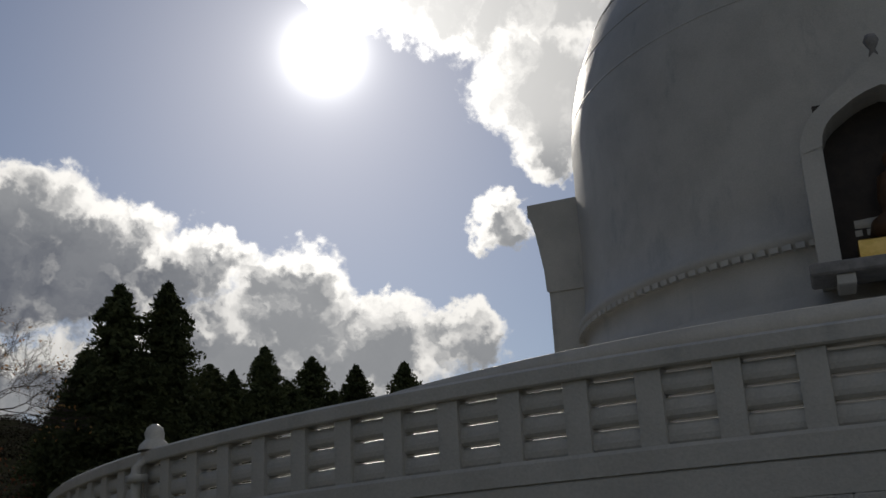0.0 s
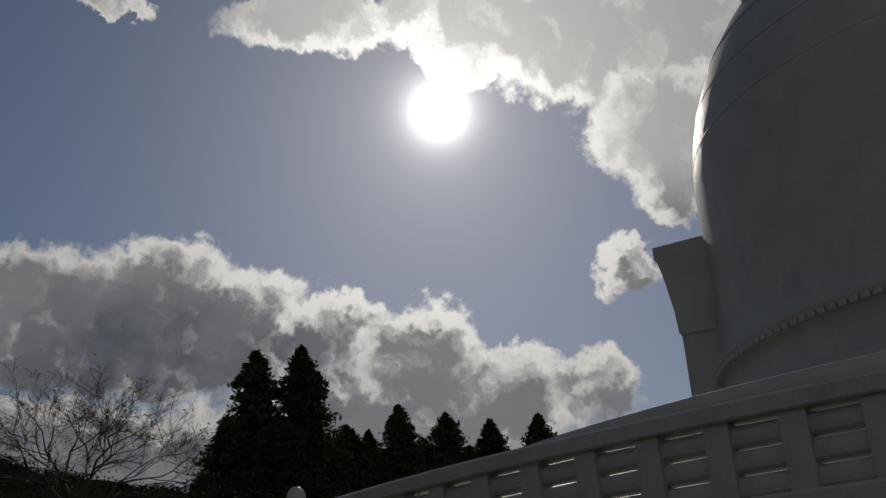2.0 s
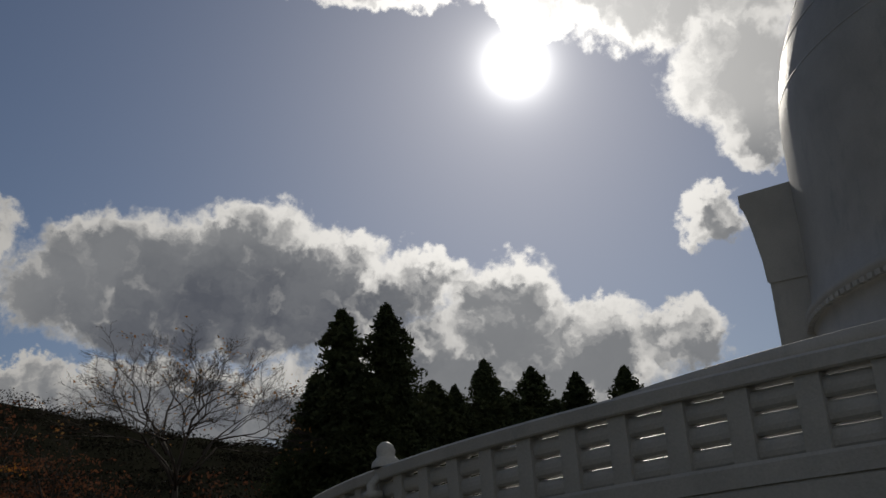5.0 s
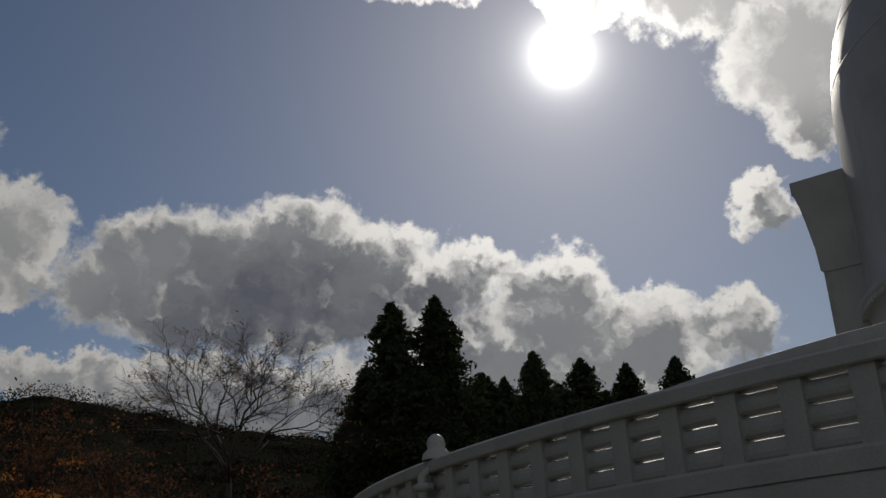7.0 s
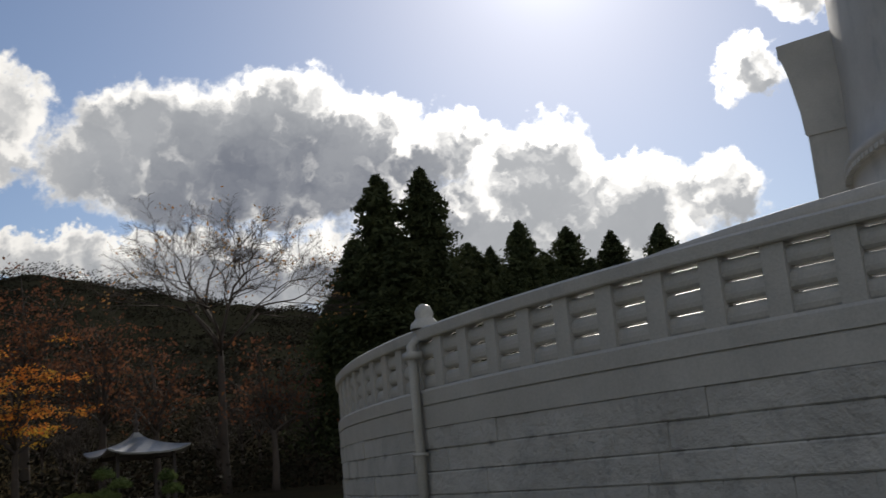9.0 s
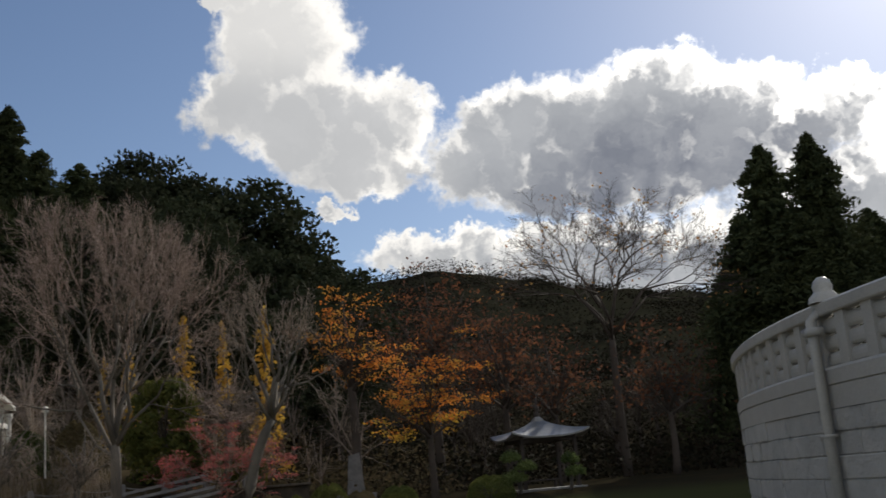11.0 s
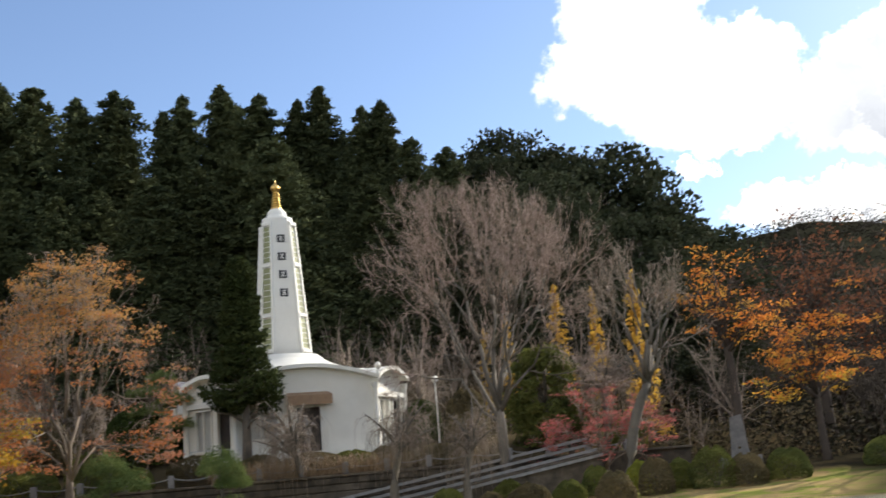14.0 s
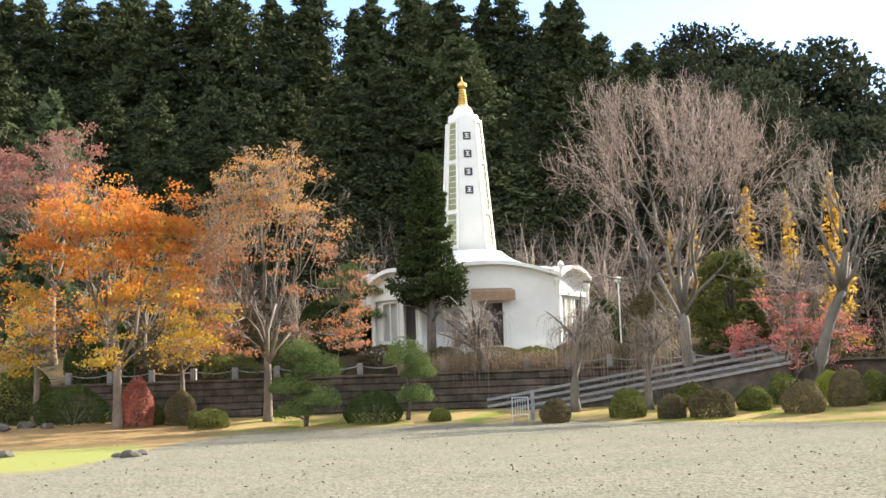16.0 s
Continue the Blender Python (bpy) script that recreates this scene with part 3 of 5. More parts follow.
        outer = [(1.75 * math.cos(math.pi * i / n), 9.75 + 1.42 * math.sin(math.pi * i / n) + 0.55 * max(0, 1 - abs(i - n / 2) / 3) ** 2) for i in range(n + 1)]
        vs = []
        for x in (r + 0.02, r - 1.1):
            vs += [m @ Vector((x, y, z)) for y, z in inner] + [m @ Vector((x, y, z)) for y, z in outer]
        k = n + 1
        fs = []
        for i in range(n):
            fs += [(i, i + 1, k + i + 1, k + i), (2 * k + i, 3 * k + i, 3 * k + i + 1, 2 * k + i + 1), (i, 2 * k + i, 2 * k + i + 1, i + 1), (k + i, k + i + 1, 3 * k + i + 1, 3 * k + i)]
        part("arch", Geo().add(vs, fs), WHITE, st, "white pointed arch of the niche")
        b = Geo()
        b.lathe([(0.0, 0.16), (0.11, 0.12), (0.16, 0.0), (0.11, -0.12), (0.06, -0.2), (0.10, -0.35), (0.0, -0.36)], 16)
        o = part("ball_finial", b, POST_STONE, st, "", True)
        o.matrix_local = m @ Matrix.Translation((r - 0.1, 0, 12.05))
        part("sill", Geo().box(r + 0.0, 0, 7.12, 1.2, 3.9, 0.25, m, 0.04), POST_STONE, st, "weathered grey stone sill")
        for s in (-1, 0, 1):
            part("sill_bracket", Geo().box(r + 0.05, s * 1.3, 6.88, 0.9, 0.35, 0.24, m, 0.03), WHITE, st)
        # dark sheet just before the dome, painted shade instead of a deep recess
        part("niche_back", Geo().box(r - 0.92, 0, 9.2, 0.1, 2.7, 3.9, m), INNER_SHADE, st, "niche back panel coloured dark for the shade inside")
        part("plinth", Geo().box(r - 0.45, 0, 7.52, 0.7, 1.9, 0.55, m, 0.03), GOLD, st, "gilded carved pedestal")
        fig = Geo().lathe([(0.0, 1.9), (0.16, 1.85), (0.2, 1.7), (0.14, 1.5), (0.36, 1.35), (0.42, 0.9), (0.36, 0.6), (0.62, 0.4), (0.68, 0.15), (0.5, 0.0)], 20)
        fo = new("statue", fig.mesh("statue", DIMMED_GILT, True))
        fo.matrix_world = Matrix.Translation(SC) @ m @ Matrix.Translation((r - 0.5, 0, 7.80))
        tagged(fo, "seated statue inside the stupa niche, its metal dimmed for the shade", "statue")
    bay(radians(-4.0), True)
    bay(radians(86), False)
    return st


STUPA = make_stupa()

# ======== trees ========
def curve3(a, b, c, n):
    return [a * (1 - t) ** 2 + b * 2 * t * (1 - t) + c * t * t for t in (i / n for i in range(n + 1))]


def limb_tree(seed, width=0.42, base=0.28, fork=0.22, trunk=0.022, limbs=10, subs=10, twigs=7, lean=(0, 0), droop=0.0, top=1.0, twig_len=0.10, stems=1, thin=1.0, hair=0.028, rise=0.18, dome=2.6):
    """A tree one unit high: trunk, limbs to a rounded crown, branches and twigs. Gives the wood and the places of its leaves."""
    rng = random.Random(seed)
    g, fine, spots, boughs = Geo(), Geo(), [], []
    V = Vector
    for s in range(stems):
        a = 2 * math.pi * s / stems + rng.random()
        foot = V((0.02 * math.cos(a), 0.02 * math.sin(a), -0.03)) if stems > 1 else V((0, 0, -0.03))
        head = V((lean[0] + (0.10 * math.cos(a) if stems > 1 else 0), lean[1] + (0.10 * math.sin(a) if stems > 1 else 0), fork * 1.5))
        tr = trunk / (stems ** 0.4)
        pts = curve3(foot, V((foot.x + rng.uniform(-.035, .035), foot.y + rng.uniform(-.035, .035), fork * 0.8)), head, 5)
        rad = [tr * (1.45, 1.08, 1.0, 0.9, 0.8, 0.6)[i] for i in range(6)]
        g.tube(pts, rad, 8)
        for i in range(limbs // stems):
            u = (i + rng.random() * 0.8) / (limbs // stems)
            ang = i * 2.4 + rng.random() * 0.7 + a
            lift = rise + (1 - rise) * u
            out = width * (1 - lift ** dome) ** 0.5 * rng.uniform(0.62, 1.08)
            tip = V((head.x * (1 + u) + out * math.cos(ang), head.y * (1 + u) + out * math.sin(ang), base + (top - base) * lift * rng.uniform(0.93, 1.0)))
            k = 0.55 + 0.45 * u
            st = pts[3].lerp(pts[4], 2 * k) if k < 0.5 else pts[4].lerp(pts[5], 2 * k - 1)
            bend = rng.uniform(0.24, 0.44)
            mid = V((st.x + (tip.x - st.x) * bend + rng.uniform(-.03, .03), st.y + (tip.y - st.y) * bend + rng.uniform(-.03, .03), st.z + (tip.z - st.z) * rng.uniform(0.5, 0.68)))
            lp = curve3(st, mid, tip, 6)
            lr = tr * 0.55
            boughs.append(Geo().tube(lp, [lr * (1 - 0.86 * q / 6) for q in range(7)], 5))
            for j in range(subs):
                t = 0.25 + 0.75 * (j + rng.random()) / subs
                q = min(int(t * 6), 5)
                p = lp[q].lerp(lp[q + 1], t * 6 - q)
                outward = V((p.x - head.x, p.y - head.y, 0)).normalized() if (p.x - head.x) ** 2 + (p.y - head.y) ** 2 > 1e-6 else V((1, 0, 0))
                d = (V((rng.gauss(0, 1), rng.gauss(0, 1), rng.gauss(0.35, 0.7))) + outward * 0.7).normalized()
                ln = width * (0.55 - 0.28 * t) * rng.uniform(0.6, 1.2)
                e = p + d * ln
                e.z = min(max(e.z, base * 0.8), top * 1.0)
                sp = curve3(p, p + d * ln * 0.5 + V((0, 0, ln * 0.12)), e - V((0, 0, droop * ln * 0.6)), 3)
                sr = lr * (1 - 0.86 * t) * 0.55 * thin
                fine.tube(sp, [sr, sr * 0.75, sr * 0.5, sr * 0.2], 4)
                for w in range(twigs):
                    tt = 0.2 + 0.8 * (w + rng.random()) / twigs
                    q2 = min(int(tt * 3), 2)
                    b = sp[q2].lerp(sp[q2 + 1], tt * 3 - q2)
                    dd = (d * 0.6 + V((rng.gauss(0, .8), rng.gauss(0, .8), rng.gauss(0.25, .6)))).normalized()
                    tl = twig_len * rng.uniform(0.6, 1.3)
                    if droop:
                        end = b + dd * tl * 0.5 - V((0, 0, droop * tl * rng.uniform(1.0, 2.2)))
                        end.z = max(end.z, 0.03)
                        tp = curve3(b, b + dd * tl * 0.6 + V((0, 0, tl * 0.1)), end, 4)
                    else:
                        end = b + dd * tl
                        tp = [b, (b + end) * 0.5 + V((0, 0, tl * 0.06)), end]
                    r0 = max(sr * 0.4, trunk * hair) * thin
                    fine.tube(tp, [r0 * (1 - 0.7 * i2 / (len(tp) - 1)) for i2 in range(len(tp))], 3)
                    spots += [tuple(x) for x in tp[1:]]
    return (g, fine, boughs), np.array(spots)


def forked_tree(seed, width=0.4, fork=0.27, trunk=0.018, limbs=7, levels=5, fan=36, open_out=72, low=0.3, lean=(0.0, 0.0), side=3, twig_len=0.055, hair=0.03, rise=0.05):
    """A tree one unit high whose limbs fork again and again up to a rounded crown of fine twigs."""
    rng = random.Random(seed)
    V = Vector
    head = V((lean[0], lean[1], fork))
    runs = []

    def turned(d, degrees):
        axis = d.cross(V((rng.gauss(0, 1), rng.gauss(0, 1), rng.gauss(0, 1)))).normalized()
        e = Matrix.Rotation(radians(degrees), 3, axis) @ d
        return (e + V((0, 0, rise))).normalized()

    def grow(p, d, long, thick, level, limb):
        e = p + d * long
        mid = (p + e) * 0.5 + V((rng.gauss(0, 0.09), rng.gauss(0, 0.09), rng.gauss(0, 0.06))) * long
        runs.append(([p, mid, e], thick, level, limb))
        if level >= levels - 2:
            for _ in range(side):
                q = p.lerp(e, rng.uniform(0.2, 1.0))
                f = turned(d, rng.gauss(48, 14))
                runs.append(([q, q + f * long * 0.28 + V((0, 0, 0.02 * long)), q + f * long * rng.uniform(0.4, 0.75)], thick * 0.45, levels + 1, limb))
        if level == levels:
            return
        for c in range(3 if rng.random() < 0.38 else 2):
            f = turned(d, rng.gauss(fan, 7) * (0.55 if c == 0 else 1.1))
            grow(e if c < 2 else p.lerp(e, 0.7), f, long * rng.uniform(0.68, 0.92), thick * (0.70 if c == 0 else 0.54), level + 1, limb)

    for i in range(limbs):
        a = i * 2.4 + rng.uniform(-0.3, 0.3)
        tilt = radians(8 + (open_out - 8) * ((i + 0.5) / limbs) ** 0.7)
        d = V((math.sin(tilt) * math.cos(a), math.sin(tilt) * math.sin(a), math.cos(tilt)))
        grow(V((0, 0, 0.12 * (i % 3) - 0.2)), d, 1.0, trunk * (0.52 - 0.03 * i), 0, i)
    ends = np.array([r[0][2] for r in runs])
    sx = width / np.percentile(np.hypot(ends[:, 0], ends[:, 1]), 90)
    sz = (1.0 - fork) / np.percentile(ends[:, 2], 98.5)

    def fit(p):
        z = fork + p.z * sz
        if p.z > 0:
            z = fork + (1.0 - fork) * min(p.z * sz / (1.0 - fork), 1.04) ** 0.88
        if z < low:
            z += (low - z) * 0.65 * min((p.x * p.x + p.y * p.y) / 0.8, 1.0)
        return V((head.x + p.x * sx, head.y + p.y * sx, z))
    g = Geo().tube(curve3(V((0, 0, -0.03)), V((rng.uniform(-.02, .02), rng.uniform(-.02, .02), fork * 0.6)), head, 6), [trunk * k for k in (1.5, 1.15, 1.0, 0.94, 0.9, 0.86, 0.6)], 9)
    fine, boughs, spots = Geo(), [Geo() for _ in range(limbs)], []
    for pts, thick, level, limb in runs:
        q = [fit(p) for p in pts]
        if level < 3:
            boughs[limb].tube(q, [thick, thick * 0.84, thick * 0.69], 6)
        else:
            k = max(thick, trunk * hair)
            fine.tube(q, [k, k * 0.8, k * (0.35 if level > levels else 0.65)], 4 if level < 4 else 3)
            if level >= levels:
                spots += [tuple(q[1]), tuple(q[2])]
    return (g, fine, boughs), np.array(spots)


def planted(name, az, r, height, wood, bark, leaves, label, category, group="", turn=0.0, stretch=1.0, dz=0.0, wood_label="", twig=None):
    t = thing(name, stand(az, r, turn, dz), label, category, group)
    t.scale = (height * stretch, height * stretch, height)
    if isinstance(wood, tuple):
        part("trunk", wood[0], bark, t, wood_label, True)
        tagged(part("branchwork", wood[1], twig or TWIG, t, "", True), kind="stuff")
        for bough in wood[2]:
            part("limb", bough, bark, t, "", True)
    else:
        part("trunk", wood, bark, t, wood_label, True)
    for lv in leaves if isinstance(leaves, list) else [leaves] if leaves else []:
        part("crown", lv, None, t)
    return t


def around_spots(spots, count, spread, rng, sprays=260):
    """Leaves in flat sprays about some of the twigs, with gaps between."""
    mid = spots[rng.integers(0, len(spots), sprays)]
    pick = mid[rng.integers(0, sprays, count)]
    d = rng.normal(size=(count, 3)) * spread
    d[:, 2] *= 0.3
    return pick + d


def tall(az, r, el):
    """The height of a tree whose top stands at that angle over the eye."""
    return EYE + math.tan(radians(el)) * r - ground(az, r)


def cedar(seed, width=0.25, branches=300, tufts=26, size=0.0098, low=0.08, mat=CEDAR, power=0.72, inner=1100, puff=0.05, ragged=0.22):
    """A cedar one unit high: a straight trunk and drooping boughs of needle tufts, uneven in outline."""
    rng = np.random.default_rng(seed)
    g = Geo().tube([(0, 0, -0.02), (0.002, 0, 0.5), (0, 0, 0.97)], [0.016, 0.010, 0.002], 7)
    z = low + (1 - low) * ((np.arange(branches) + rng.random(branches)) / branches) ** 0.9
    lump = np.clip(1 + 0.10 * np.sin(z * 31 + seed) + ragged * rng.normal(size=branches), 0.45, 1.6)
    reach = width * ((1 - z) ** power + 0.004) * lump * np.clip((z - low) * 6 + 0.6, 0, 1)
    ang = rng.random(branches) * 2 * np.pi
    t = rng.random((branches, tufts)) ** 0.65
    rad = reach[:, None] * t
    jit = (0.004 + puff * width * (1 - z))[:, None]
    t = t ** (0.05 / puff) ** 0.5
    x = rad * np.cos(ang)[:, None] + rng.normal(size=t.shape) * jit
    y = rad * np.sin(ang)[:, None] + rng.normal(size=t.shape) * jit
    zz = z[:, None] - 0.01 + rad * 0.18 - (rad ** 2) / width * 0.8 + rng.normal(size=t.shape) * 0.006
    c = np.stack([x, y, zz], -1).reshape(-1, 3)
    # darker shoots close to the trunk close the gaps
    zi = low + (0.93 - low) * rng.random(inner)
    ri = width * (1 - zi) ** power * 0.5 * rng.random(inner)
    ai = rng.random(inner) * 2 * np.pi
    big = np.stack([ri * np.cos(ai), ri * np.sin(ai), zi - 0.02], -1)
    sizes = np.concatenate([np.full(len(c), size), np.full(inner, size * 2.6)])
    c = np.concatenate([c, big])
    return g, leaf_mesh("crown", c, sizes, mat, rng, flat=0.1, aspect=0.42)


def round_tree(seed, mat, width=0.45, base=0.12, clumps=110, leaves=130, size=0.015):
    """A full-leaved tree one unit high, built of uneven clumps."""
    rng = np.random.default_rng(seed)
    g = Geo().tube([(0, 0, -0.03), (0.01, 0, 0.3), (0, 0.01, 0.7)], [0.03, 0.022, 0.01], 7)
    th, u = rng.random(clumps) * 2 * np.pi, rng.random(clumps)
    zc = base + (1 - base) * u
    rr = width * np.sqrt(np.maximum(1 - ((u - 0.42) / 0.62) ** 2, 0.02)) * (0.55 + 0.4 * rng.random(clumps))
    cc = np.stack([rr * np.cos(th), rr * np.sin(th), zc * 0.94], -1)
    for k in range(0, clumps, 6):
        g.tube([(0, 0, max(zc[k] * 0.4, .1)), tuple(cc[k] * 0.6 + np.array([0, 0, zc[k] * 0.3])), tuple(cc[k])], [0.012, 0.007, 0.003], 4)
    d = rng.normal(size=(clumps, leaves, 3))
    d /= np.linalg.norm(d, axis=2)[..., None]
    d *= (0.085 + 0.05 * rng.random((clumps, 1, 1))) * rng.random((clumps, leaves, 1)) ** 0.4
    d[..., 2] *= 0.7
    c = (cc[:, None, :] + d).reshape(-1, 3)
    c[:, 2] = np.minimum(c[:, 2], 1.0)
    return g, leaf_mesh("crown", c, size, mat, rng, flat=0.2)


def wood_of(proto):
    return proto.children[0].data


def scatter(protos, az, r, height, rng, stretch=1.0):
    p = protos[rng.randrange(len(protos))]
    c = copy_thing(p, stand(az, r, rng.uniform(0, 360)))
    c.scale = (height * stretch, height * stretch, height)
    return c


def first_cedar(seed, az, r, el, **kw):
    w, l = cedar(seed, **kw)
    return planted("cedar_tree", az, r, tall(az, r, el), w, BARK, l, "tall dark green cedar on the slope", "tree", "cedars on the hillside", turn=seed * 40)


CEDAR_TOPS = [(54, 17.0), (55, 17.8), (57, 19.3), (58.5, 20.9), (60.5, 20.7), (62.7, 21.6), (66.5, 21.5), (70, 21.3), (74, 21.2), (80, 20.9), (84, 20.8), (88, 20.1), (97, 19.9)]
BROAD = dict(puff=0.12, tufts=46, branches=300, size=0.0082, inner=2600, ragged=0.16)
CEDARS = [first_cedar(11, 59.2, 104, 20.6, width=0.21, power=0.53, **BROAD), first_cedar(12, 62.9, 102, 21.1, width=0.19, power=0.57, **BROAD), first_cedar(13, 66.4, 104, 20.9, width=0.22, power=0.49, **BROAD), first_cedar(14, 70.4, 100, 20.6, width=0.20, power=0.61, **BROAD)]
FULL = dict(power=0.74, branches=560, tufts=36, inner=7000, puff=0.08, ragged=0.13)
POINTED = [first_cedar(11, 17.02, 80, 16.1, width=0.33, **FULL), first_cedar(12, 14.5, 80, 16.22, width=0.32, **FULL), first_cedar(13, 9.25, 92, 12.87, width=0.36, **FULL)]
rng = random.Random(5)
a = 54.6
while a < 97:
    if all(abs(a - b) > 0.8 for b in (59.2, 62.6, 66.4, 70.4)):
        r = rng.uniform(98, 108)
        scatter(CEDARS, a, r, tall(a, r, table(CEDAR_TOPS, a) + rng.uniform(-0.4, 0.9)), rng, rng.uniform(1.15, 1.45))
    a += rng.uniform(1.3, 2.2)
a = 55.5
while a < 98:
    r = rng.uniform(116, 128)
    scatter(CEDARS, a, r, tall(a, r, table(CEDAR_TOPS, a) - rng.uniform(0.5, 2.4)), rng, rng.uniform(0.9, 1.2))
    a += rng.uniform(1.8, 2.8)
a = 56.0
while a < 98:
    r = rng.uniform(84, 92)
    scatter(CEDARS, a, r, tall(a, r, table(CEDAR_TOPS, a) - rng.uniform(2.5, 6.0)), rng, rng.uniform(1.2, 1.6))
    a += rng.uniform(1.9, 3.2)

# the knoll of evergreen broadleaf trees
KNOLL = [(38.5, 11.3), (39.3, 11.8), (41, 12.3), (43.2, 13.7), (44.3, 14.7), (45.9, 15.9), (48, 17.0), (51.4, 18.0), (54.5, 17.0), (56, 16.5)]


def first_round(seed, az, r, el, mat=EVERGREEN, label="dark evergreen broadleaf tree on the knoll", group="evergreens on the knoll", **kw):
    w, l = round_tree(seed, mat, **kw)
    return planted("evergreen_tree", az, r, tall(az, r, el), w, BARK, l, label, "tree", group, turn=seed * 70)


ROUND = [first_round(21, 51.4, 122, 18.3), first_round(22, 45.8, 122, 16.9), first_round(23, 48.6, 120, 17.2)]
for lo, hi, step, r0, r1 in ((0, 0.9, 1.25, 112, 126), (1.2, 3.0, 1.6, 98, 110), (3.0, 6.0, 2.0, 84, 96)):
    a = 41.2
    while a < 57:
        if lo or all(abs(a - b) > 0.8 for b in (51.4, 45.8, 48.6)):
            r = rng.uniform(r0, r1)
            scatter(ROUND, a, r, max(tall(a, r, table(KNOLL, a) - rng.uniform(lo, hi)), 3), rng, rng.uniform(0.8, 1.05))
        a += rng.uniform(step * 0.7, step * 1.3)

# cedars behind the round terrace
for k, (az, el, r, st) in enumerate(((6.69, 12.25, 94, 1.2), (4.27, 11.72, 96, 1.15), (1.59, 11.81, 96, 1.1), (12.15, 11.95, 88, 1.3), (10.95, 11.6, 98, 1.0),
                                     (18.5, 12.6, 82, 1.25), (15.7, 12.6, 76, 1.4), (8.0, 11.0, 96, 1.3), (5.5, 10.4, 90, 1.3), (13.3, 10.6, 84, 1.4), (3.0, 9.6, 92, 1.3), (19.4, 10.4, 84, 1.2), (10.1, 10.4, 90, 1.3), (6.9, 9.8, 86, 1.4), (0.2, 9.8, 98, 1.2), (-1.2, 9.6, 98, 1.2))):
    p = POINTED[k % 3]
    c = copy_thing(p, stand(az, r, 50 * k))
    h = tall(az, r, el)
    c.scale = (h * st, h * st, h)

# ======== autumn trees ========
nrng = np.random.default_rng(3)


def leafy(name, az, r, el, seed, mat, count, size, spread, label, bark=BARK, group="", half=None, flat=0.3, dz=0.0, turn=None, mat2=None, split=0.6, sprays=300, twig=None, hollow=0.0, blend=0.07, forked=False, **kw):
    """A tree with limbs and loose leaves. half: half the crown's width in degrees."""
    h = tall(az, r, el) - dz
    if half:
        kw["width"] = math.tan(radians(half)) * r / h
    w, spots = (forked_tree if forked else limb_tree)(seed, **kw)
    lv = None
    if hollow:
        far = np.hypot(spots[:, 0], spots[:, 1]) / kw["width"]
        spots = spots[spots[:, 2] > hollow - 0.34 * far]
    if count:
        c = around_spots(spots, count, spread / h, nrng, sprays)
        if mat2:
            low = c[:, 2] + nrng.normal(size=len(c)) * blend < split
            lv = [leaf_mesh("crown", c[low], size / h, mat2, nrng, flat=flat), leaf_mesh("crown", c[~low], size / h, mat, nrng, flat=flat)]
        else:
            lv = leaf_mesh("crown", c, size / h, mat, nrng, flat=flat)
    return planted(name, az, r, h, w, bark, lv, label, "tree", group, turn=seed * 33 if turn is None else turn, dz=dz, twig=twig)


leafy("maple_tree", 83.2, 46.5, 11.3, 31, ORANGE, 21000, 0.078, 0.30, "maple in full orange leaf at the edge of the yard", PALE_BARK, half=5.3, mat2=GOLDEN, split=0.52, blend=0.13, sprays=430, forked=True, fork=0.27, low=0.36, limbs=8, levels=4, open_out=84, fan=38, trunk=0.018)
leafy("autumn_tree", 75.5, 47.0, 12.7, 32, TAN, 14000, 0.062, 0.24, "thinning autumn tree with tan and orange leaves", PALE_BARK, half=4.9, mat2=SALMON, split=0.66, blend=0.12, sprays=520, forked=True, fork=0.24, low=0.34, limbs=8, levels=6, open_out=74, fan=35, trunk=0.016)
leafy("maple_tree", 86.4, 60, 13.6, 33, PINK, 13000, 0.075, 0.30, "maple with dull pink leaves behind the orange one", PALE_BARK, half=4.6, flat=0.5, sprays=300, hollow=0.76, forked=True, fork=0.35, low=0.5, limbs=7, levels=4, open_out=70, trunk=0.018)
leafy("maple_tree", 80.0, 50.5, 5.2, 34, GOLDEN, 1100, 0.08, 0.3, "small golden maple beside the wall", PALE_BARK, half=2.0, base=0.35, fork=0.3, limbs=8, subs=7, twigs=5)
leafy("maple_tree", 87.2, 52.0, 6.0, 35, ORANGE, 1100, 0.08, 0.35, "small orange maple at the end of the wall", PALE_BARK, half=2.6, base=0.45, fork=0.4, limbs=8, subs=7, twigs=5)
leafy("maple_shrub", 47.6, 51.5, 4.3, 36, RED, 8000, 0.045, 0.16, "low spreading maple with crimson leaves", PALE_BARK, half=3.5, flat=0.5, sprays=330, forked=True, fork=0.16, low=0.22, limbs=7, levels=4, open_out=76, trunk=0.028)
leafy("bare_tree", 52.9, 51.0, 16.0, 37, None, 0, 0, 0, "large bare spreading tree with pinkish grey twigs", BARK, half=6.3, twig=PINK_TWIG, forked=True, fork=0.27, low=0.40, limbs=8, levels=6, open_out=78, fan=36, trunk=0.017, hair=0.028, side=5)
leafy("bare_tree", 26.1, 66.0, 14.7, 38, TAN, 500, 0.11, 0.4, "tall bare tree with a few withered leaves", SHADED_TWIG, twig=SHADED_TWIG, half=6.9, forked=True, fork=0.50, low=0.66, limbs=8, levels=5, open_out=74, fan=36, trunk=0.014, hair=0.036, side=5)
leafy("bare_tree", 46.4, 49.0, 11.5, 39, None, 0, 0, 0, "bare leaning tree beside the ramp", BARK, half=3.4, forked=True, fork=0.42, low=0.5, limbs=6, levels=5, open_out=58, lean=(0.12, 0.02), turn=45, trunk=0.024)
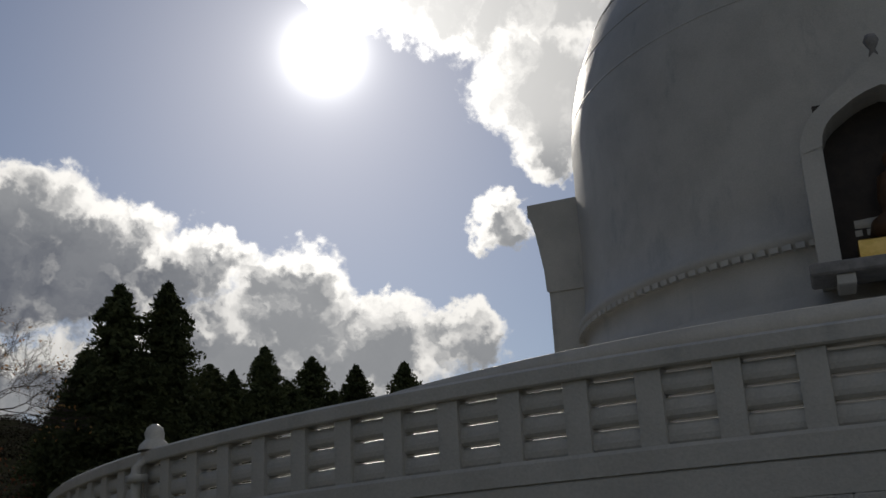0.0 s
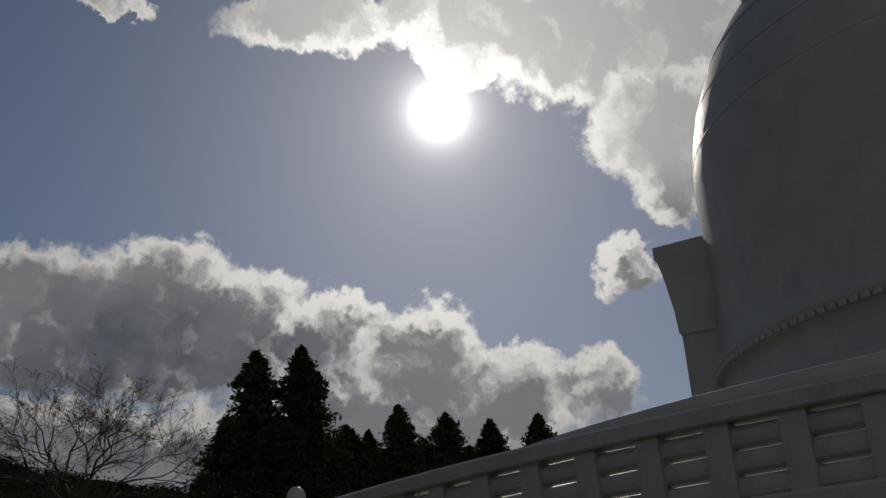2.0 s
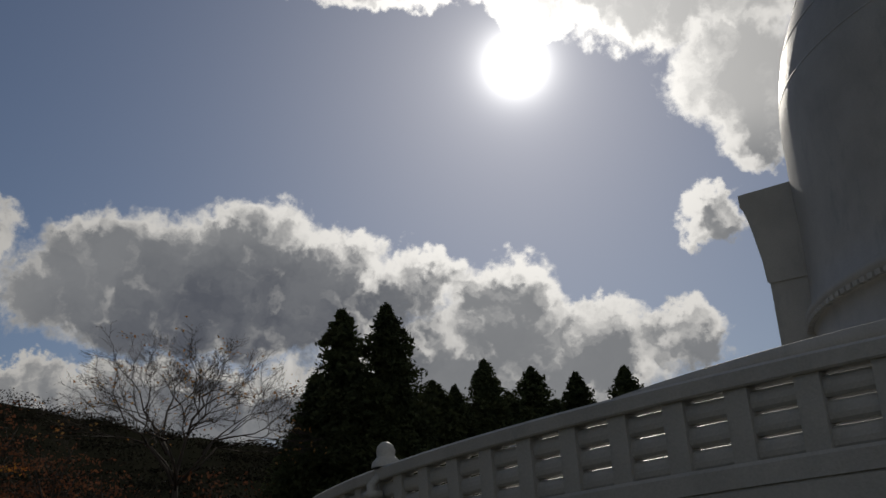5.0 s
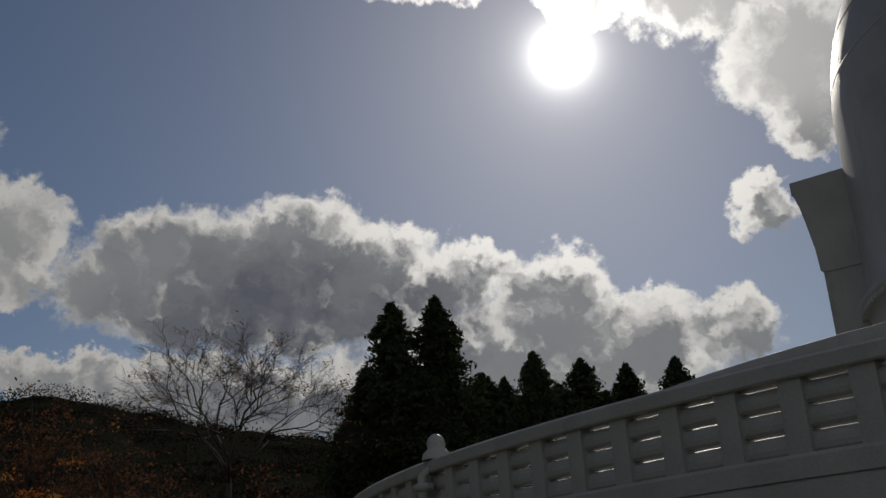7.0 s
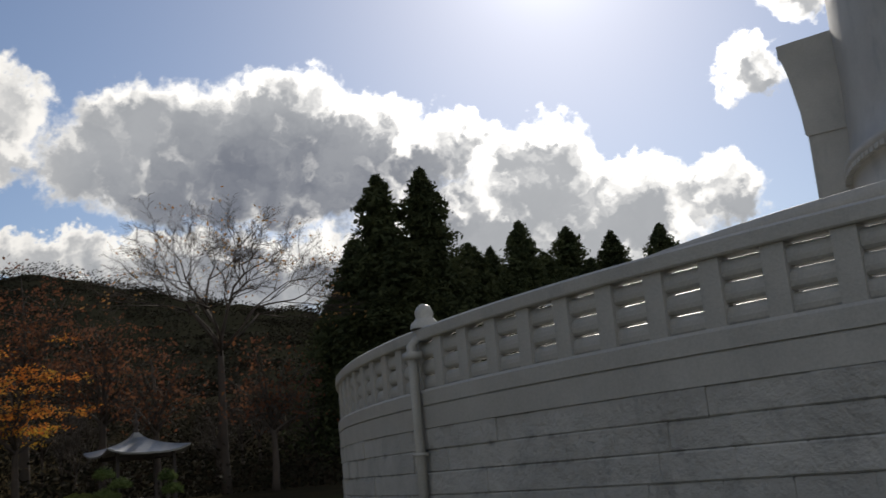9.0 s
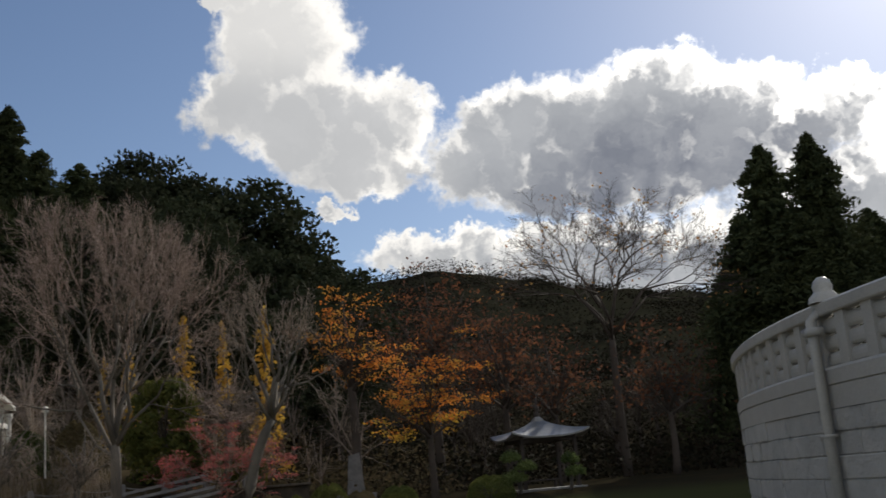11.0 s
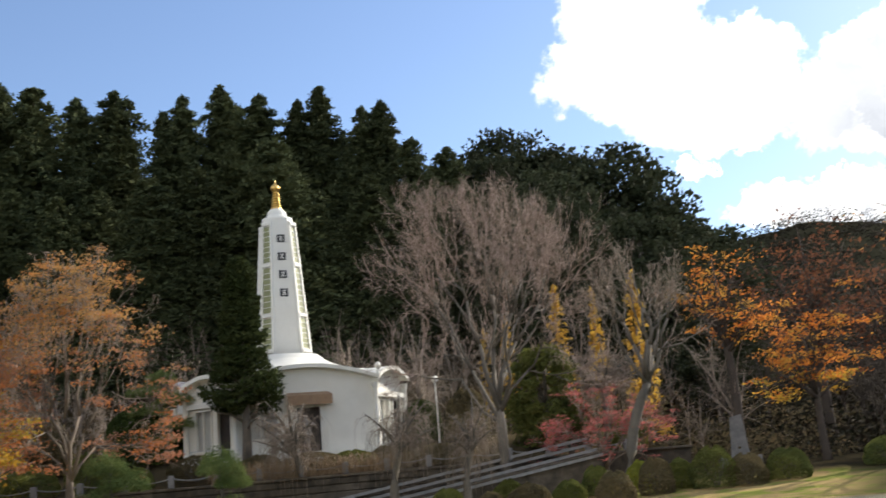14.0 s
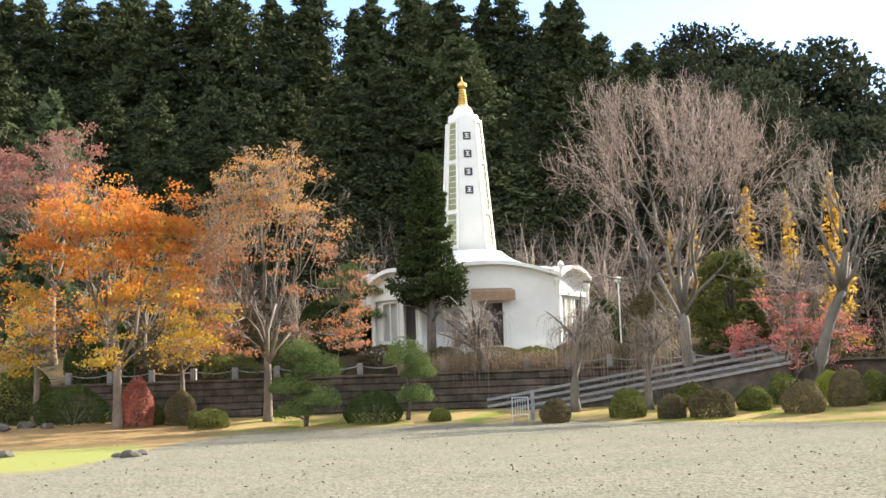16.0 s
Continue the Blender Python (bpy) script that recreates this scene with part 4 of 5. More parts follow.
for k, (az, r, el, half, turn) in enumerate(((58.9, 46.5, 5.9, 2.4, 0), (55.0, 46.5, 4.9, 1.9, 60), (63.6, 50.5, 5.9, 2.2, 200), (47.2, 57, 7.4, 2.6, 90), (79.0, 58, 6.0, 1.6, 20))):
    leafy("weeping_tree", az, r, el, 41 + k, None, 0, 0, 0, "bare weeping tree with hanging grey twigs", BARK, "weeping trees", half=half, base=0.5, fork=0.34, limbs=10, subs=7, twigs=6, droop=1.0, hair=0.022, twig_len=0.18, top=0.95, turn=turn, trunk=0.032, lean=(0.07, 0.05))
leafy("maple_tree", 36.4, 57.0, 8.2, 51, ORANGE, 3400, 0.08, 0.42, "orange maple standing on the bank beside the pavilion", SHADED_TWIG, twig=SHADED_TWIG, half=3.3, mat2=GOLDEN, split=0.45, sprays=60, base=0.36, fork=0.28, limbs=11, subs=9, twigs=6)
leafy("maple_tree", 40.6, 64.0, 11.0, 52, ORANGE, 1900, 0.09, 0.45, "orange maple in the thicket", SHADED_TWIG, twig=SHADED_TWIG, sprays=60, half=3.0, base=0.5, fork=0.4, limbs=10, subs=9, twigs=6)
leafy("maple_tree", 36.0, 78.0, 11.4, 53, RUST, 2600, 0.13, 0.5, "rust-coloured maple on the hillside", SHADED_TWIG, twig=SHADED_TWIG, half=4.0, base=0.4, fork=0.3, limbs=11, subs=9, twigs=6)
leafy("maple_tree", 32.2, 72.0, 9.6, 54, RUST, 1700, 0.12, 0.5, "rust-coloured maple on the hillside", SHADED_TWIG, twig=SHADED_TWIG, half=3.4, base=0.4, fork=0.3, limbs=11, subs=9, twigs=6)
leafy("maple_tree", 23.6, 62.0, 7.6, 55, RUST, 900, 0.12, 0.45, "dark red maple in the shade of the hill", SHADED_TWIG, twig=SHADED_TWIG, half=3.0, base=0.4, fork=0.3, limbs=10, subs=8, twigs=6)
leafy("maple_tree", 29.6, 64.0, 8.2, 56, RUST, 700, 0.12, 0.5, "thin reddish maple in the shade of the hill", SHADED_TWIG, twig=SHADED_TWIG, half=2.8, base=0.4, fork=0.3, limbs=10, subs=8, twigs=6)
for k, (az, r, el, w) in enumerate(((49.3, 74, 10.0, 0.13), (52.2, 74, 8.6, 0.12), (53.4, 75, 8.0, 0.12), (45.1, 74, 10.2, 0.13), (47.3, 76, 9.6, 0.10))):
    w2, l2 = cedar(60 + k, width=w, branches=120, tufts=11, size=0.015, mat=YELLOW, power=0.6, low=0.12, inner=0)
    planted("ginkgo_tree", az, r, tall(az, r, el), w2, PALE_BARK, l2, "narrow yellow ginkgo tree on the slope", "tree", "yellow ginkgo trees")

w2, l2 = cedar(71, width=0.36, branches=150, tufts=40, size=0.022, mat=FIR, power=0.8, low=0.05, inner=0)
planted("fir_tree", 86.6, 72, tall(86.6, 72, 15.7), w2, BARK, l2, "pale green fir with level boughs", "tree")


def bent_conifer():
    """The dark columnar conifer before the hall: bare foot, wide skirt, slim head."""
    rg = np.random.default_rng(8)
    n = 19000
    u = rg.random(n)
    z = 0.31 + 0.69 * u
    prof = np.interp(u, [0, 0.08, 0.2, 0.35, 0.6, 0.85, 0.95, 1.0], [0.10, 0.19, 0.175, 0.115, 0.085, 0.07, 0.055, 0.015])
    th = rg.random(n) * 2 * np.pi
    bough = rg.integers(0, 210, n)
    th = (bough * 2.4 + rg.normal(size=n) * 0.22) % (2 * np.pi)
    u = np.clip((bough + 0.5) / 210 + rg.normal(size=n) * 0.006, 0, 1)
    v = rg.random(n) ** 0.45
    prof = np.interp(u, [0, 0.08, 0.2, 0.35, 0.6, 0.85, 0.95, 1.0], [0.12, 0.20, 0.175, 0.12, 0.09, 0.072, 0.055, 0.015])
    rr = prof * v * (0.82 + 0.3 * ((bough * 7919) % 97) / 97)
    z = 0.31 + 0.66 * u + 0.035 * v * v
    c = np.stack([rr * np.cos(th), rr * np.sin(th), z - 0.25 * rr * (u < 0.4) + 0.03 * np.sin(th * 3 + 1) * (u < 0.2)], -1)
    g = Geo().tube([(0, 0, -0.03), (0.01, 0, 0.2), (0, 0, 0.9)], [0.026, 0.02, 0.004], 9)
    for k in range(14):
        a2 = k * 2.4
        g.tube([(0, 0, 0.2 + 0.02 * k), (0.07 * math.cos(a2), 0.07 * math.sin(a2), 0.24 + 0.02 * k), (0.14 * math.cos(a2), 0.14 * math.sin(a2), 0.25 + 0.02 * k)], [0.008, 0.005, 0.002], 5)
    return g, leaf_mesh("crown", c, 0.015, CONIFER, rg, aspect=0.25)


gw, gl = bent_conifer()
planted("conifer_tree", 66.6, 53.5, tall(66.6, 53.5, 12.75), gw, BARK, gl, "dark green columnar conifer in front of the hall", "tree")


def bush(name, az, r, wide, high, mat, label, seed, group="clipped bushes", dz=0.0, count=9500, size=0.036):
    rg = np.random.default_rng(seed)
    th = rg.random(count) * 2 * np.pi
    cz = np.where(rg.random(count) < 0.45, rg.random(count) * 0.9, np.sin(rg.random(count) * 1.5))
    bump = 1 + 0.05 * np.sin(th * 3 + seed) + 0.04 * np.sin(cz * 9 + th * 2 + seed)
    rr = wide / 2 * (1 - (cz * 0.995) ** 2.6) ** 0.5 * (0.86 + 0.14 * np.sin(np.minimum(cz * 3, 1.57))) * bump * rg.random(count) ** 0.05
    c = np.stack([rr * np.cos(th), rr * np.sin(th), cz * high * bump], -1)
    t = thing(name, stand(az, r, 0, dz), label, "bush", group)
    g = Geo()
    for k in range(7):
        a2 = k * 0.9
        g.tube([(0.03 * math.cos(a2), 0.03 * math.sin(a2), -0.05), (wide * 0.16 * math.cos(a2), wide * 0.16 * math.sin(a2), high * 0.4), (wide * 0.3 * math.cos(a2), wide * 0.3 * math.sin(a2), high * 0.75)], [0.03, 0.02, 0.008], 5)
    part("stem", g, BARK, t)
    part("foliage", leaf_mesh("foliage", c, size, mat, rg, aspect=0.6), None, t)
    return t


DGREEN = foliage("dark_hedge_leaves", [(0.05, 0.075, 0.02), (0.075, 0.10, 0.03), (0.045, 0.065, 0.02)], 0.2, 0.2)
LIME = foliage("lime_hedge_leaves", [(0.30, 0.30, 0.05), (0.36, 0.33, 0.06), (0.24, 0.26, 0.05)], 0.3, 0.2)
BUSHES = [(56.2, 44.0, 1.6, 1.1, SHRUB), (53.9, 43.2, 1.2, 0.9, BROWN_SHRUB), (51.8, 43.2, 1.9, 1.1, BROWN_SHRUB), (52.8, 47.0, 1.5, 1.0, SHRUB), (49.6, 45.2, 1.5, 0.9, SHRUB), (47.2, 43.5, 1.7, 1.2, BROWN_SHRUB),
          (48.2, 47.0, 1.4, 1.2, SHRUB), (45.1, 45.5, 1.6, 1.4, BROWN_SHRUB), (45.9, 47.5, 1.3, 1.2, LIME), (43.8, 46.8, 1.3, 1.2, SHRUB), (60.0, 43.0, 1.3, 0.9, BROWN_SHRUB), (69.9, 45.2, 2.6, 1.25, DGREEN), (66.3, 44.8, 1.0, 0.5, SHRUB),
          (78.6, 45.5, 1.8, 0.75, SHRUB), (80.0, 47.0, 1.4, 1.4, BROWN_SHRUB), (85.4, 49.5, 3.4, 1.6, DGREEN), (81.3, 47.5, 0.8, 0.8, SHRUB), (42.0, 46.0, 2.2, 1.6, SHRUB), (40.4, 46, 1.8, 1.2, BROWN_SHRUB), (38.4, 47, 2.0, 1.2, SHRUB), (33.5, 50, 2.4, 1.1, SHRUB)]
for k, (az, r, w, h, mat) in enumerate(BUSHES):
    bush("clipped_bush", az, r, w, h, mat, "rounded clipped green bush on the lawn" if mat is not BROWN_SHRUB else "rounded clipped bush with brown winter leaves", 80 + k)
bush("red_bush", 82.2, 47.0, 1.5, 2.0, ROSE, "upright clipped bush in rose-red leaf", 120, group="")
w2, l2 = round_tree(121, SHRUB, width=0.36, base=0.05, size=0.02, leaves=110)
planted("evergreen_tree", 50.4, 56.5, tall(50.4, 56.5, 6.8), w2, BARK, l2, "dense rounded evergreen behind the wall", "tree")
for k, (az, dd, w, h) in enumerate(((72.5, 53, 2.2, 1.0), (69.3, 53.5, 3.0, 1.2), (63.2, 52.8, 3.5, 1.1), (61.0, 53, 3.0, 1.0), (59.0, 53, 2.6, 1.1), (56.4, 53, 2.4, 1.0), (77.5, 53, 3.0, 1.3), (66.0, 53.5, 2.4, 1.0), (81, 54, 2.8, 1.4), (74.8, 53, 1.8, 1.8), (45.0, 55, 2.0, 1.5))):
    bush("hedge_bush", az, dd / math.cos(radians(az - 66)), w, h, BROWN_SHRUB if k % 3 else SHRUB, "low hedge bush behind the chain fence", 130 + k, "hedge behind the fence")

for k, (az, r, w, h, mat) in enumerate(((72.3, 57, 3.2, 3.0, DGREEN), (70.9, 58.5, 2.6, 2.4, DGREEN), (79.0, 56, 3.0, 4.2, SHRUB), (76.6, 57, 2.6, 2.6, BROWN_SHRUB), (84.2, 55, 3.4, 3.4, DGREEN), (88.0, 54, 3.4, 2.6, SHRUB), (54.8, 58, 2.6, 2.6, BROWN_SHRUB), (57.2, 59, 2.4, 2.2, DGREEN), (49.0, 58, 2.4, 1.8, BROWN_SHRUB), (46.2, 57, 2.2, 1.4, SHRUB))):
    bush("large_shrub", az, r, w, h, mat, "large loose shrub behind the retaining wall", 200 + k, "shrubs behind the wall", size=0.07)


def pruned_pine(az, r, height, pads, seed, label):
    rg = np.random.default_rng(seed)
    t = thing("pine_tree", stand(az, r), label, "tree", "pruned pines")
    g = Geo().tube([(0, 0, -0.05), (0.12, 0.05, height * 0.35), (-0.05, 0, height * 0.7), (0, 0, height * 0.96)], [0.11, 0.09, 0.06, 0.03], 7)
    pts = []
    for x, z, w, h in pads:
        g.tube([(0, 0, z - 0.25), (x * 0.5, 0.02, z - 0.1), (x, 0, z)], [0.05, 0.035, 0.02], 5)
        k = int(1900 * w)
        th, rr = rg.random(k) * 2 * np.pi, w / 2 * rg.random(k) ** 0.5
        pts.append(np.stack([x + rr * np.cos(th), rr * np.sin(th), z + h * (1.5 * rg.random(k) ** 0.7 - 0.25) * np.sqrt(np.maximum(1 - (rr / (w / 2)) ** 2, 0)) * (1 + 0.35 * np.sin(th * 4 + z * 9))], -1) + rg.normal(size=(k, 3)) * 0.05)
    part("trunk", g, BARK, t, "", True)
    part("crown", leaf_mesh("crown", np.concatenate(pts), 0.085, PINE, rg, aspect=0.16), None, t)
    t.rotation_euler[2] = radians(az)
    return t


pruned_pine(73.5, 44.6, 3.4, [(-0.2, 2.9, 1.6, 0.55), (0.5, 2.2, 2.0, 0.6), (-0.6, 1.5, 1.8, 0.5), (0.5, 0.9, 2.0, 0.55), (-0.5, 0.5, 1.6, 0.4)], 150, "cloud-pruned green pine before the wall")
pruned_pine(70.9, 57.0, 4.6, [(0, 4.3, 1.6, 0.4), (-0.7, 3.6, 2.2, 0.4), (0.8, 3.1, 2.4, 0.4), (-0.8, 2.5, 2.6, 0.45), (0.6, 1.8, 2.8, 0.45), (-0.4, 1.1, 2.6, 0.4)], 154, "tall layered pine beside the hall")
pruned_pine(68.0, 45.6, 3.1, [(0, 2.5, 1.9, 0.7), (0.5, 1.9, 1.5, 0.5), (0.35, 0.9, 1.5, 0.45)], 151, "young pruned pine before the wall")
pruned_pine(31.9, 52, 2.2, [(-0.3, 1.7, 0.9, 0.25), (0.4, 1.2, 1.0, 0.25), (-0.2, 0.7, 1.2, 0.3)], 152, "cloud-pruned pine beside the pavilion")
pruned_pine(29.2, 52, 1.8, [(0.1, 1.4, 0.8, 0.25), (0.3, 0.8, 0.9, 0.25)], 153, "cloud-pruned pine beside the pavilion")

# thicket of bare saplings on the slope behind the hall
SAP = []
for k in range(3):
    w, sp = limb_tree(160 + k, width=0.24, base=0.25, fork=0.2, trunk=0.014, limbs=8, subs=6, twigs=5, twig_len=0.10)
    SAP.append(planted("bare_sapling", 57.2 + 2.3 * k, 76 + k, 8.0, w, TWIG, None, "thin bare sapling in the thicket on the slope", "tree", "saplings on the slope"))
# saplings here take the twig copy darkened for shade
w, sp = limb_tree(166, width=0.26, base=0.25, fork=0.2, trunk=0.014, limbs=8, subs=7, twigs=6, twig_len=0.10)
SHADED_SAP = [planted("bare_sapling", 33.0, 80, 8.0, w, SHADED_TWIG, None, "bare sapling on the shaded slope, bark coloured dark for the shade", "tree", "saplings on the shaded slope", twig=SHADED_TWIG)]
for k in range(72):
    a = 40 + 46 * (k + rng.random()) / 72
    r = rng.uniform(64, 86)
    scatter(SAP, a, r, rng.uniform(5, 9.5), rng, rng.uniform(0.9, 1.4))
for k in range(26):
    a = rng.uniform(18, 42)
    r = rng.uniform(70, 110)
    scatter(SHADED_SAP, a, r, rng.uniform(5, 9), rng, rng.uniform(0.9, 1.4))


def undergrowth(name, label, spots, mat, size, seed, spread):
    rg = np.random.default_rng(seed)
    c = []
    for az, r, w, h, k in spots:
        p = at(az, r)
        q = rg.normal(size=(k, 3)) * np.array([w / 2, w / 2, h / 2])
        q[:, 2] = np.abs(q[:, 2])
        c.append(q + np.array(p))
    tagged(new(name, leaf_mesh(name, np.concatenate(c), size, mat, rg)), label, "undergrowth", kind="stuff")


undergrowth("undergrowth", "dry brown undergrowth covering the wooded slope", [(rng.uniform(36, 98), rng.uniform(62, 96), 3.5, 1.6, 130) for _ in range(300)], SCRUB, 0.14, 170, 1)
undergrowth("hillside_scrub", "reddish scrub covering the far slope, coloured dark for its shade", [(rng.uniform(14, 44), rng.uniform(64, 170), 4.5, 2.0, 130) for _ in range(420)], WOODS, 0.16, 171, 1)
undergrowth("far_woods", "woods on the distant ridge, coloured dark as in shade", [(rng.uniform(8, 60), rng.uniform(220, 630), 14, 1.3, 110) for _ in range(1200)], WOODS, 0.6, 172, 1)


def fallen_leaves():
    rg = np.random.default_rng(180)
    k = 700
    az, r = rg.uniform(40, 92, k), 14 + 30 * rg.random(k) ** 1.3
    c = np.array([tuple(at(a, d, 0.012)) for a, d in zip(az, r)])
    tagged(new("fallen_leaves", leaf_mesh("fallen_leaves", c, 0.035, SCRUB, rg, flat=0.97)), "scattered brown fallen leaves on the gravel", "leaves", kind="stuff")


fallen_leaves()


def dry_grass():
    """Brown stems that hang over the wall before the hall."""
    rg = random.Random(181)
    g = Geo()
    for _ in range(900):
        x, y = rg.uniform(-2.2, 6.5), rg.uniform(0.2, 1.6)
        p = AXIS * (WALL_D + y) + SIDE * x
        z = 2.35
        d = SIDE * rg.gauss(0, 0.35) - AXIS * rg.uniform(0.0, 0.8)
        hgt = rg.uniform(0.2, 1.0)
        fall = -rg.uniform(0.0, 0.9) if y < 0.7 else 0.3
        a = Vector((p.x, p.y, z - 0.02))
        g.tube([a, a + d * 0.35 + Vector((0, 0, hgt)), a + d * 1.0 + Vector((0, 0, hgt * 0.5 + fall * 0.5))], [0.016, 0.012, 0.004], 3)
    tagged(part("dry_grass", g, DRY_STEM), "dry brown stems hanging over the retaining wall", "grass", kind="stuff")


dry_grass()

# ======== the memorial hall with its tower ========
HALL = at(64.4, 61.0)
HALL.z = 3.5
TURN = 64.4 + 10.0       # the front looks a little to the sunny side


def make_hall():
    m = pose(HALL.x, HALL.y, HALL.z, 0, 0, TURN)
    h = thing("memorial_hall", m, "white memorial hall with arched eaves and tapering tower", "building")
    # an eight-sided plan, four long sides and four short; -y looks to the yard
    A, C = 6.25, 2.35
    base = [(A - C, -A), (A, -(A - C)), (A, A - C), (A - C, A), (-(A - C), A), (-A, A - C), (-A, -(A - C)), (-(A - C), -A)]
    FOOT = 2.0

    def roof_z(side, along, t):
        """side: even short, odd long."""
        arch = 1 - along * along
        edge = 3.95 + (0.55 if side % 2 == 0 else 0.75) * arch
        return 5.85 + (edge - 5.85) * t ** 0.7 - 0.30 * math.sin(math.pi * t)

    def rim():
        pts = []
        for s in range(8):
            a, b = Vector(base[s]), Vector(base[(s + 1) % 8])
            k = 10 if s % 2 == 0 else 18
            pts += [(s, 2 * i / k - 1, a.lerp(b, i / k)) for i in range(k)]
        return pts
    pts = rim()
    n, rings = len(pts), 12
    vs, fs = [], []
    for layer in (0, 1):
        for j in range(rings + 1):
            t = j / rings
            for s, al, p in pts:
                foot = p.normalized() * FOOT
                q = foot.lerp(p, t)
                vs.append((q.x, q.y, roof_z(s, al, t) - (0.20 if layer else 0)))
    k = n * (rings + 1)
    for layer in (0, 1):
        for j in range(rings):
            for i in range(n):
                q = (layer * k + j * n + i, layer * k + j * n + (i + 1) % n, layer * k + (j + 1) * n + (i + 1) % n, layer * k + (j + 1) * n + i)
                fs.append(q[::-1] if layer == 0 else q)
    for j in (0, rings):
        for i in range(n):
            q = (j * n + i, j * n + (i + 1) % n, k + j * n + (i + 1) % n, k + j * n + i)
            fs.append(q if j else q[::-1])
    part("roof", Geo().add(vs, fs), WHITE_CLEAN, h, "white concrete roof with arched eaves", False)
    pl = Geo()
    ring = [(x * 0.99, y * 0.99) for x, y in base]
    pl.add([(x, y, z) for z in (-0.9, 0.18) for x, y in ring], [tuple(range(8, 16))] + [(i, (i + 1) % 8, 8 + (i + 1) % 8, 8 + i) for i in range(8)])
    part("plinth", pl, WHITE_CLEAN, h)

    # one wall to each side, its head filling the arch
    inset = 0.93
    for s in range(8):
        a, b = Vector(base[s]) * inset, Vector(base[(s + 1) % 8]) * inset
        L = (b - a).length
        d = (b - a).normalized()
        wm = Matrix((( d.x, -d.y, 0, (a.x + b.x) / 2), (d.y, d.x, 0, (a.y + b.y) / 2), (0, 0, 1, 0), (0, 0, 0, 1)))   # x along, y inward
        front, short = s == 7, s % 2 == 0
        if front:
            holes = [(-3.3, -1.5, 0.95, 2.35), (-0.55, 0.75, 0.18, 2.5)]
        elif short:
            holes = [(-1.05, 0.0, 0.6, 2.7), (0.35, 1.25, 0.18, 2.7)]
        else:
            holes = [(-2.6, 2.6, 0.95, 2.45)]
        cuts = sorted({-L / 2, L / 2} | {x for hh in holes for x in hh[:2]})
        top = 3.0
        panel = lambda *bx: part("wall_panel", Geo().box(*bx, wm), WHITE_CLEAN, h)
        for x0, x1 in zip(cuts, cuts[1:]):
            inside = [hh for hh in holes if hh[0] <= x0 + 0.01 and x1 - 0.01 <= hh[1]]
            if not inside:
                panel((x0 + x1) / 2, 0.1, (0.1 + top) / 2, x1 - x0, 0.2, top - 0.1)
            else:
                z0, z1 = inside[0][2:]
                if z0 > 0.2:
                    panel((x0 + x1) / 2, 0.1, (0.1 + z0) / 2, x1 - x0, 0.2, z0 - 0.1)
                panel((x0 + x1) / 2, 0.1, (z1 + top) / 2, x1 - x0, 0.2, top - z1)
        kk = 16
        vs2 = []
        for y in (0.0, 0.2):
            for i in range(kk + 1):
                x = -L / 2 + L * i / kk
                al = 2 * i / kk - 1
                vs2 += [wm @ Vector((x, y, top)), wm @ Vector((x, y, roof_z(s, al, 0.905) - 0.10))]
        o = 2 * (kk + 1)
        f2 = []
        for i in range(kk):
            f2 += [(2 * i, 2 * i + 2, 2 * i + 3, 2 * i + 1), (o + 2 * i, o + 2 * i + 1, o + 2 * i + 3, o + 2 * i + 2)]
        part("gable", Geo().add(vs2, f2), WHITE_CLEAN, h)
        for hi, (x0, x1, z0, z1) in enumerate(holes):
            xc, zc, w, hh = (x0 + x1) / 2, (z0 + z1) / 2, x1 - x0, z1 - z0
            is_door = z0 < 0.2
            # a doorway is a closed panel whose dark colour gives the shade indoors
            pane = part("door" if is_door else "window", Geo().box(xc, 0.24, zc, w + 0.1, 0.05, hh + 0.1, wm), INNER_SHADE if is_door else WINDOW, h, "doorway panel coloured dark for the shade indoors" if is_door else "grey shuttered window")
            fr = Geo()
            for bx, bz, sx, sz in ((x0, zc, 0.08, hh + 0.1), (x1, zc, 0.08, hh + 0.1), (xc, z1, w, 0.08)) + (() if is_door else ((xc, z0, w + 0.2, 0.09), (xc, zc, 0.05, hh))):
                fr.box(bx, -0.02, bz, sx, 0.14, sz, wm)
            part("door_frame" if is_door else "window_frame", fr, WHITE_CLEAN, pane)
        if front:
            aw = Geo().add([wm @ Vector(q) for q in ((-1.0, -0.02, 3.25), (1.2, -0.02, 3.25), (1.3, -0.6, 3.05), (-1.1, -0.6, 3.05), (-1.1, -0.6, 2.55), (1.3, -0.6, 2.55), (1.2, -0.02, 2.6), (-1.0, -0.02, 2.6))],
                           [(0, 3, 2, 1), (3, 4, 5, 2), (4, 7, 6, 5), (0, 7, 4, 3), (1, 2, 5, 6), (0, 1, 6, 7)])
            part("awning", aw, BROWN_CLOTH, h, "brown thatched awning over the door")
        if short:
            part("eave_beam", Geo().box(0, -0.12, 2.95, L * 1.04, 0.22, 0.28, wm, 0.02), WHITE_CLEAN, h)
    for x, y in base:
        c = Geo().lathe([(0.20, 0.0), (0.20, 0.15), (0.14, 0.2), (0.13, 3.1), (0.17, 3.2), (0.2, 3.3), (0.2, 3.45)], 14)
        o = part("column", c, WHITE_CLEAN, h, "", True)
        o.location = (x * 0.955, y * 0.955, 0.15)

    # tower: four plain faces, and corner strips with lattice windows between ribs
    tz0, tz1, a0, a1 = 5.4, 14.0, 1.42, 0.86

    def wd(z):
        return a0 + (a1 - a0) * (z - tz0) / (tz1 - tz0)
    core = Geo()
    vs = []
    for z in (tz0, tz1):
        w = wd(z)
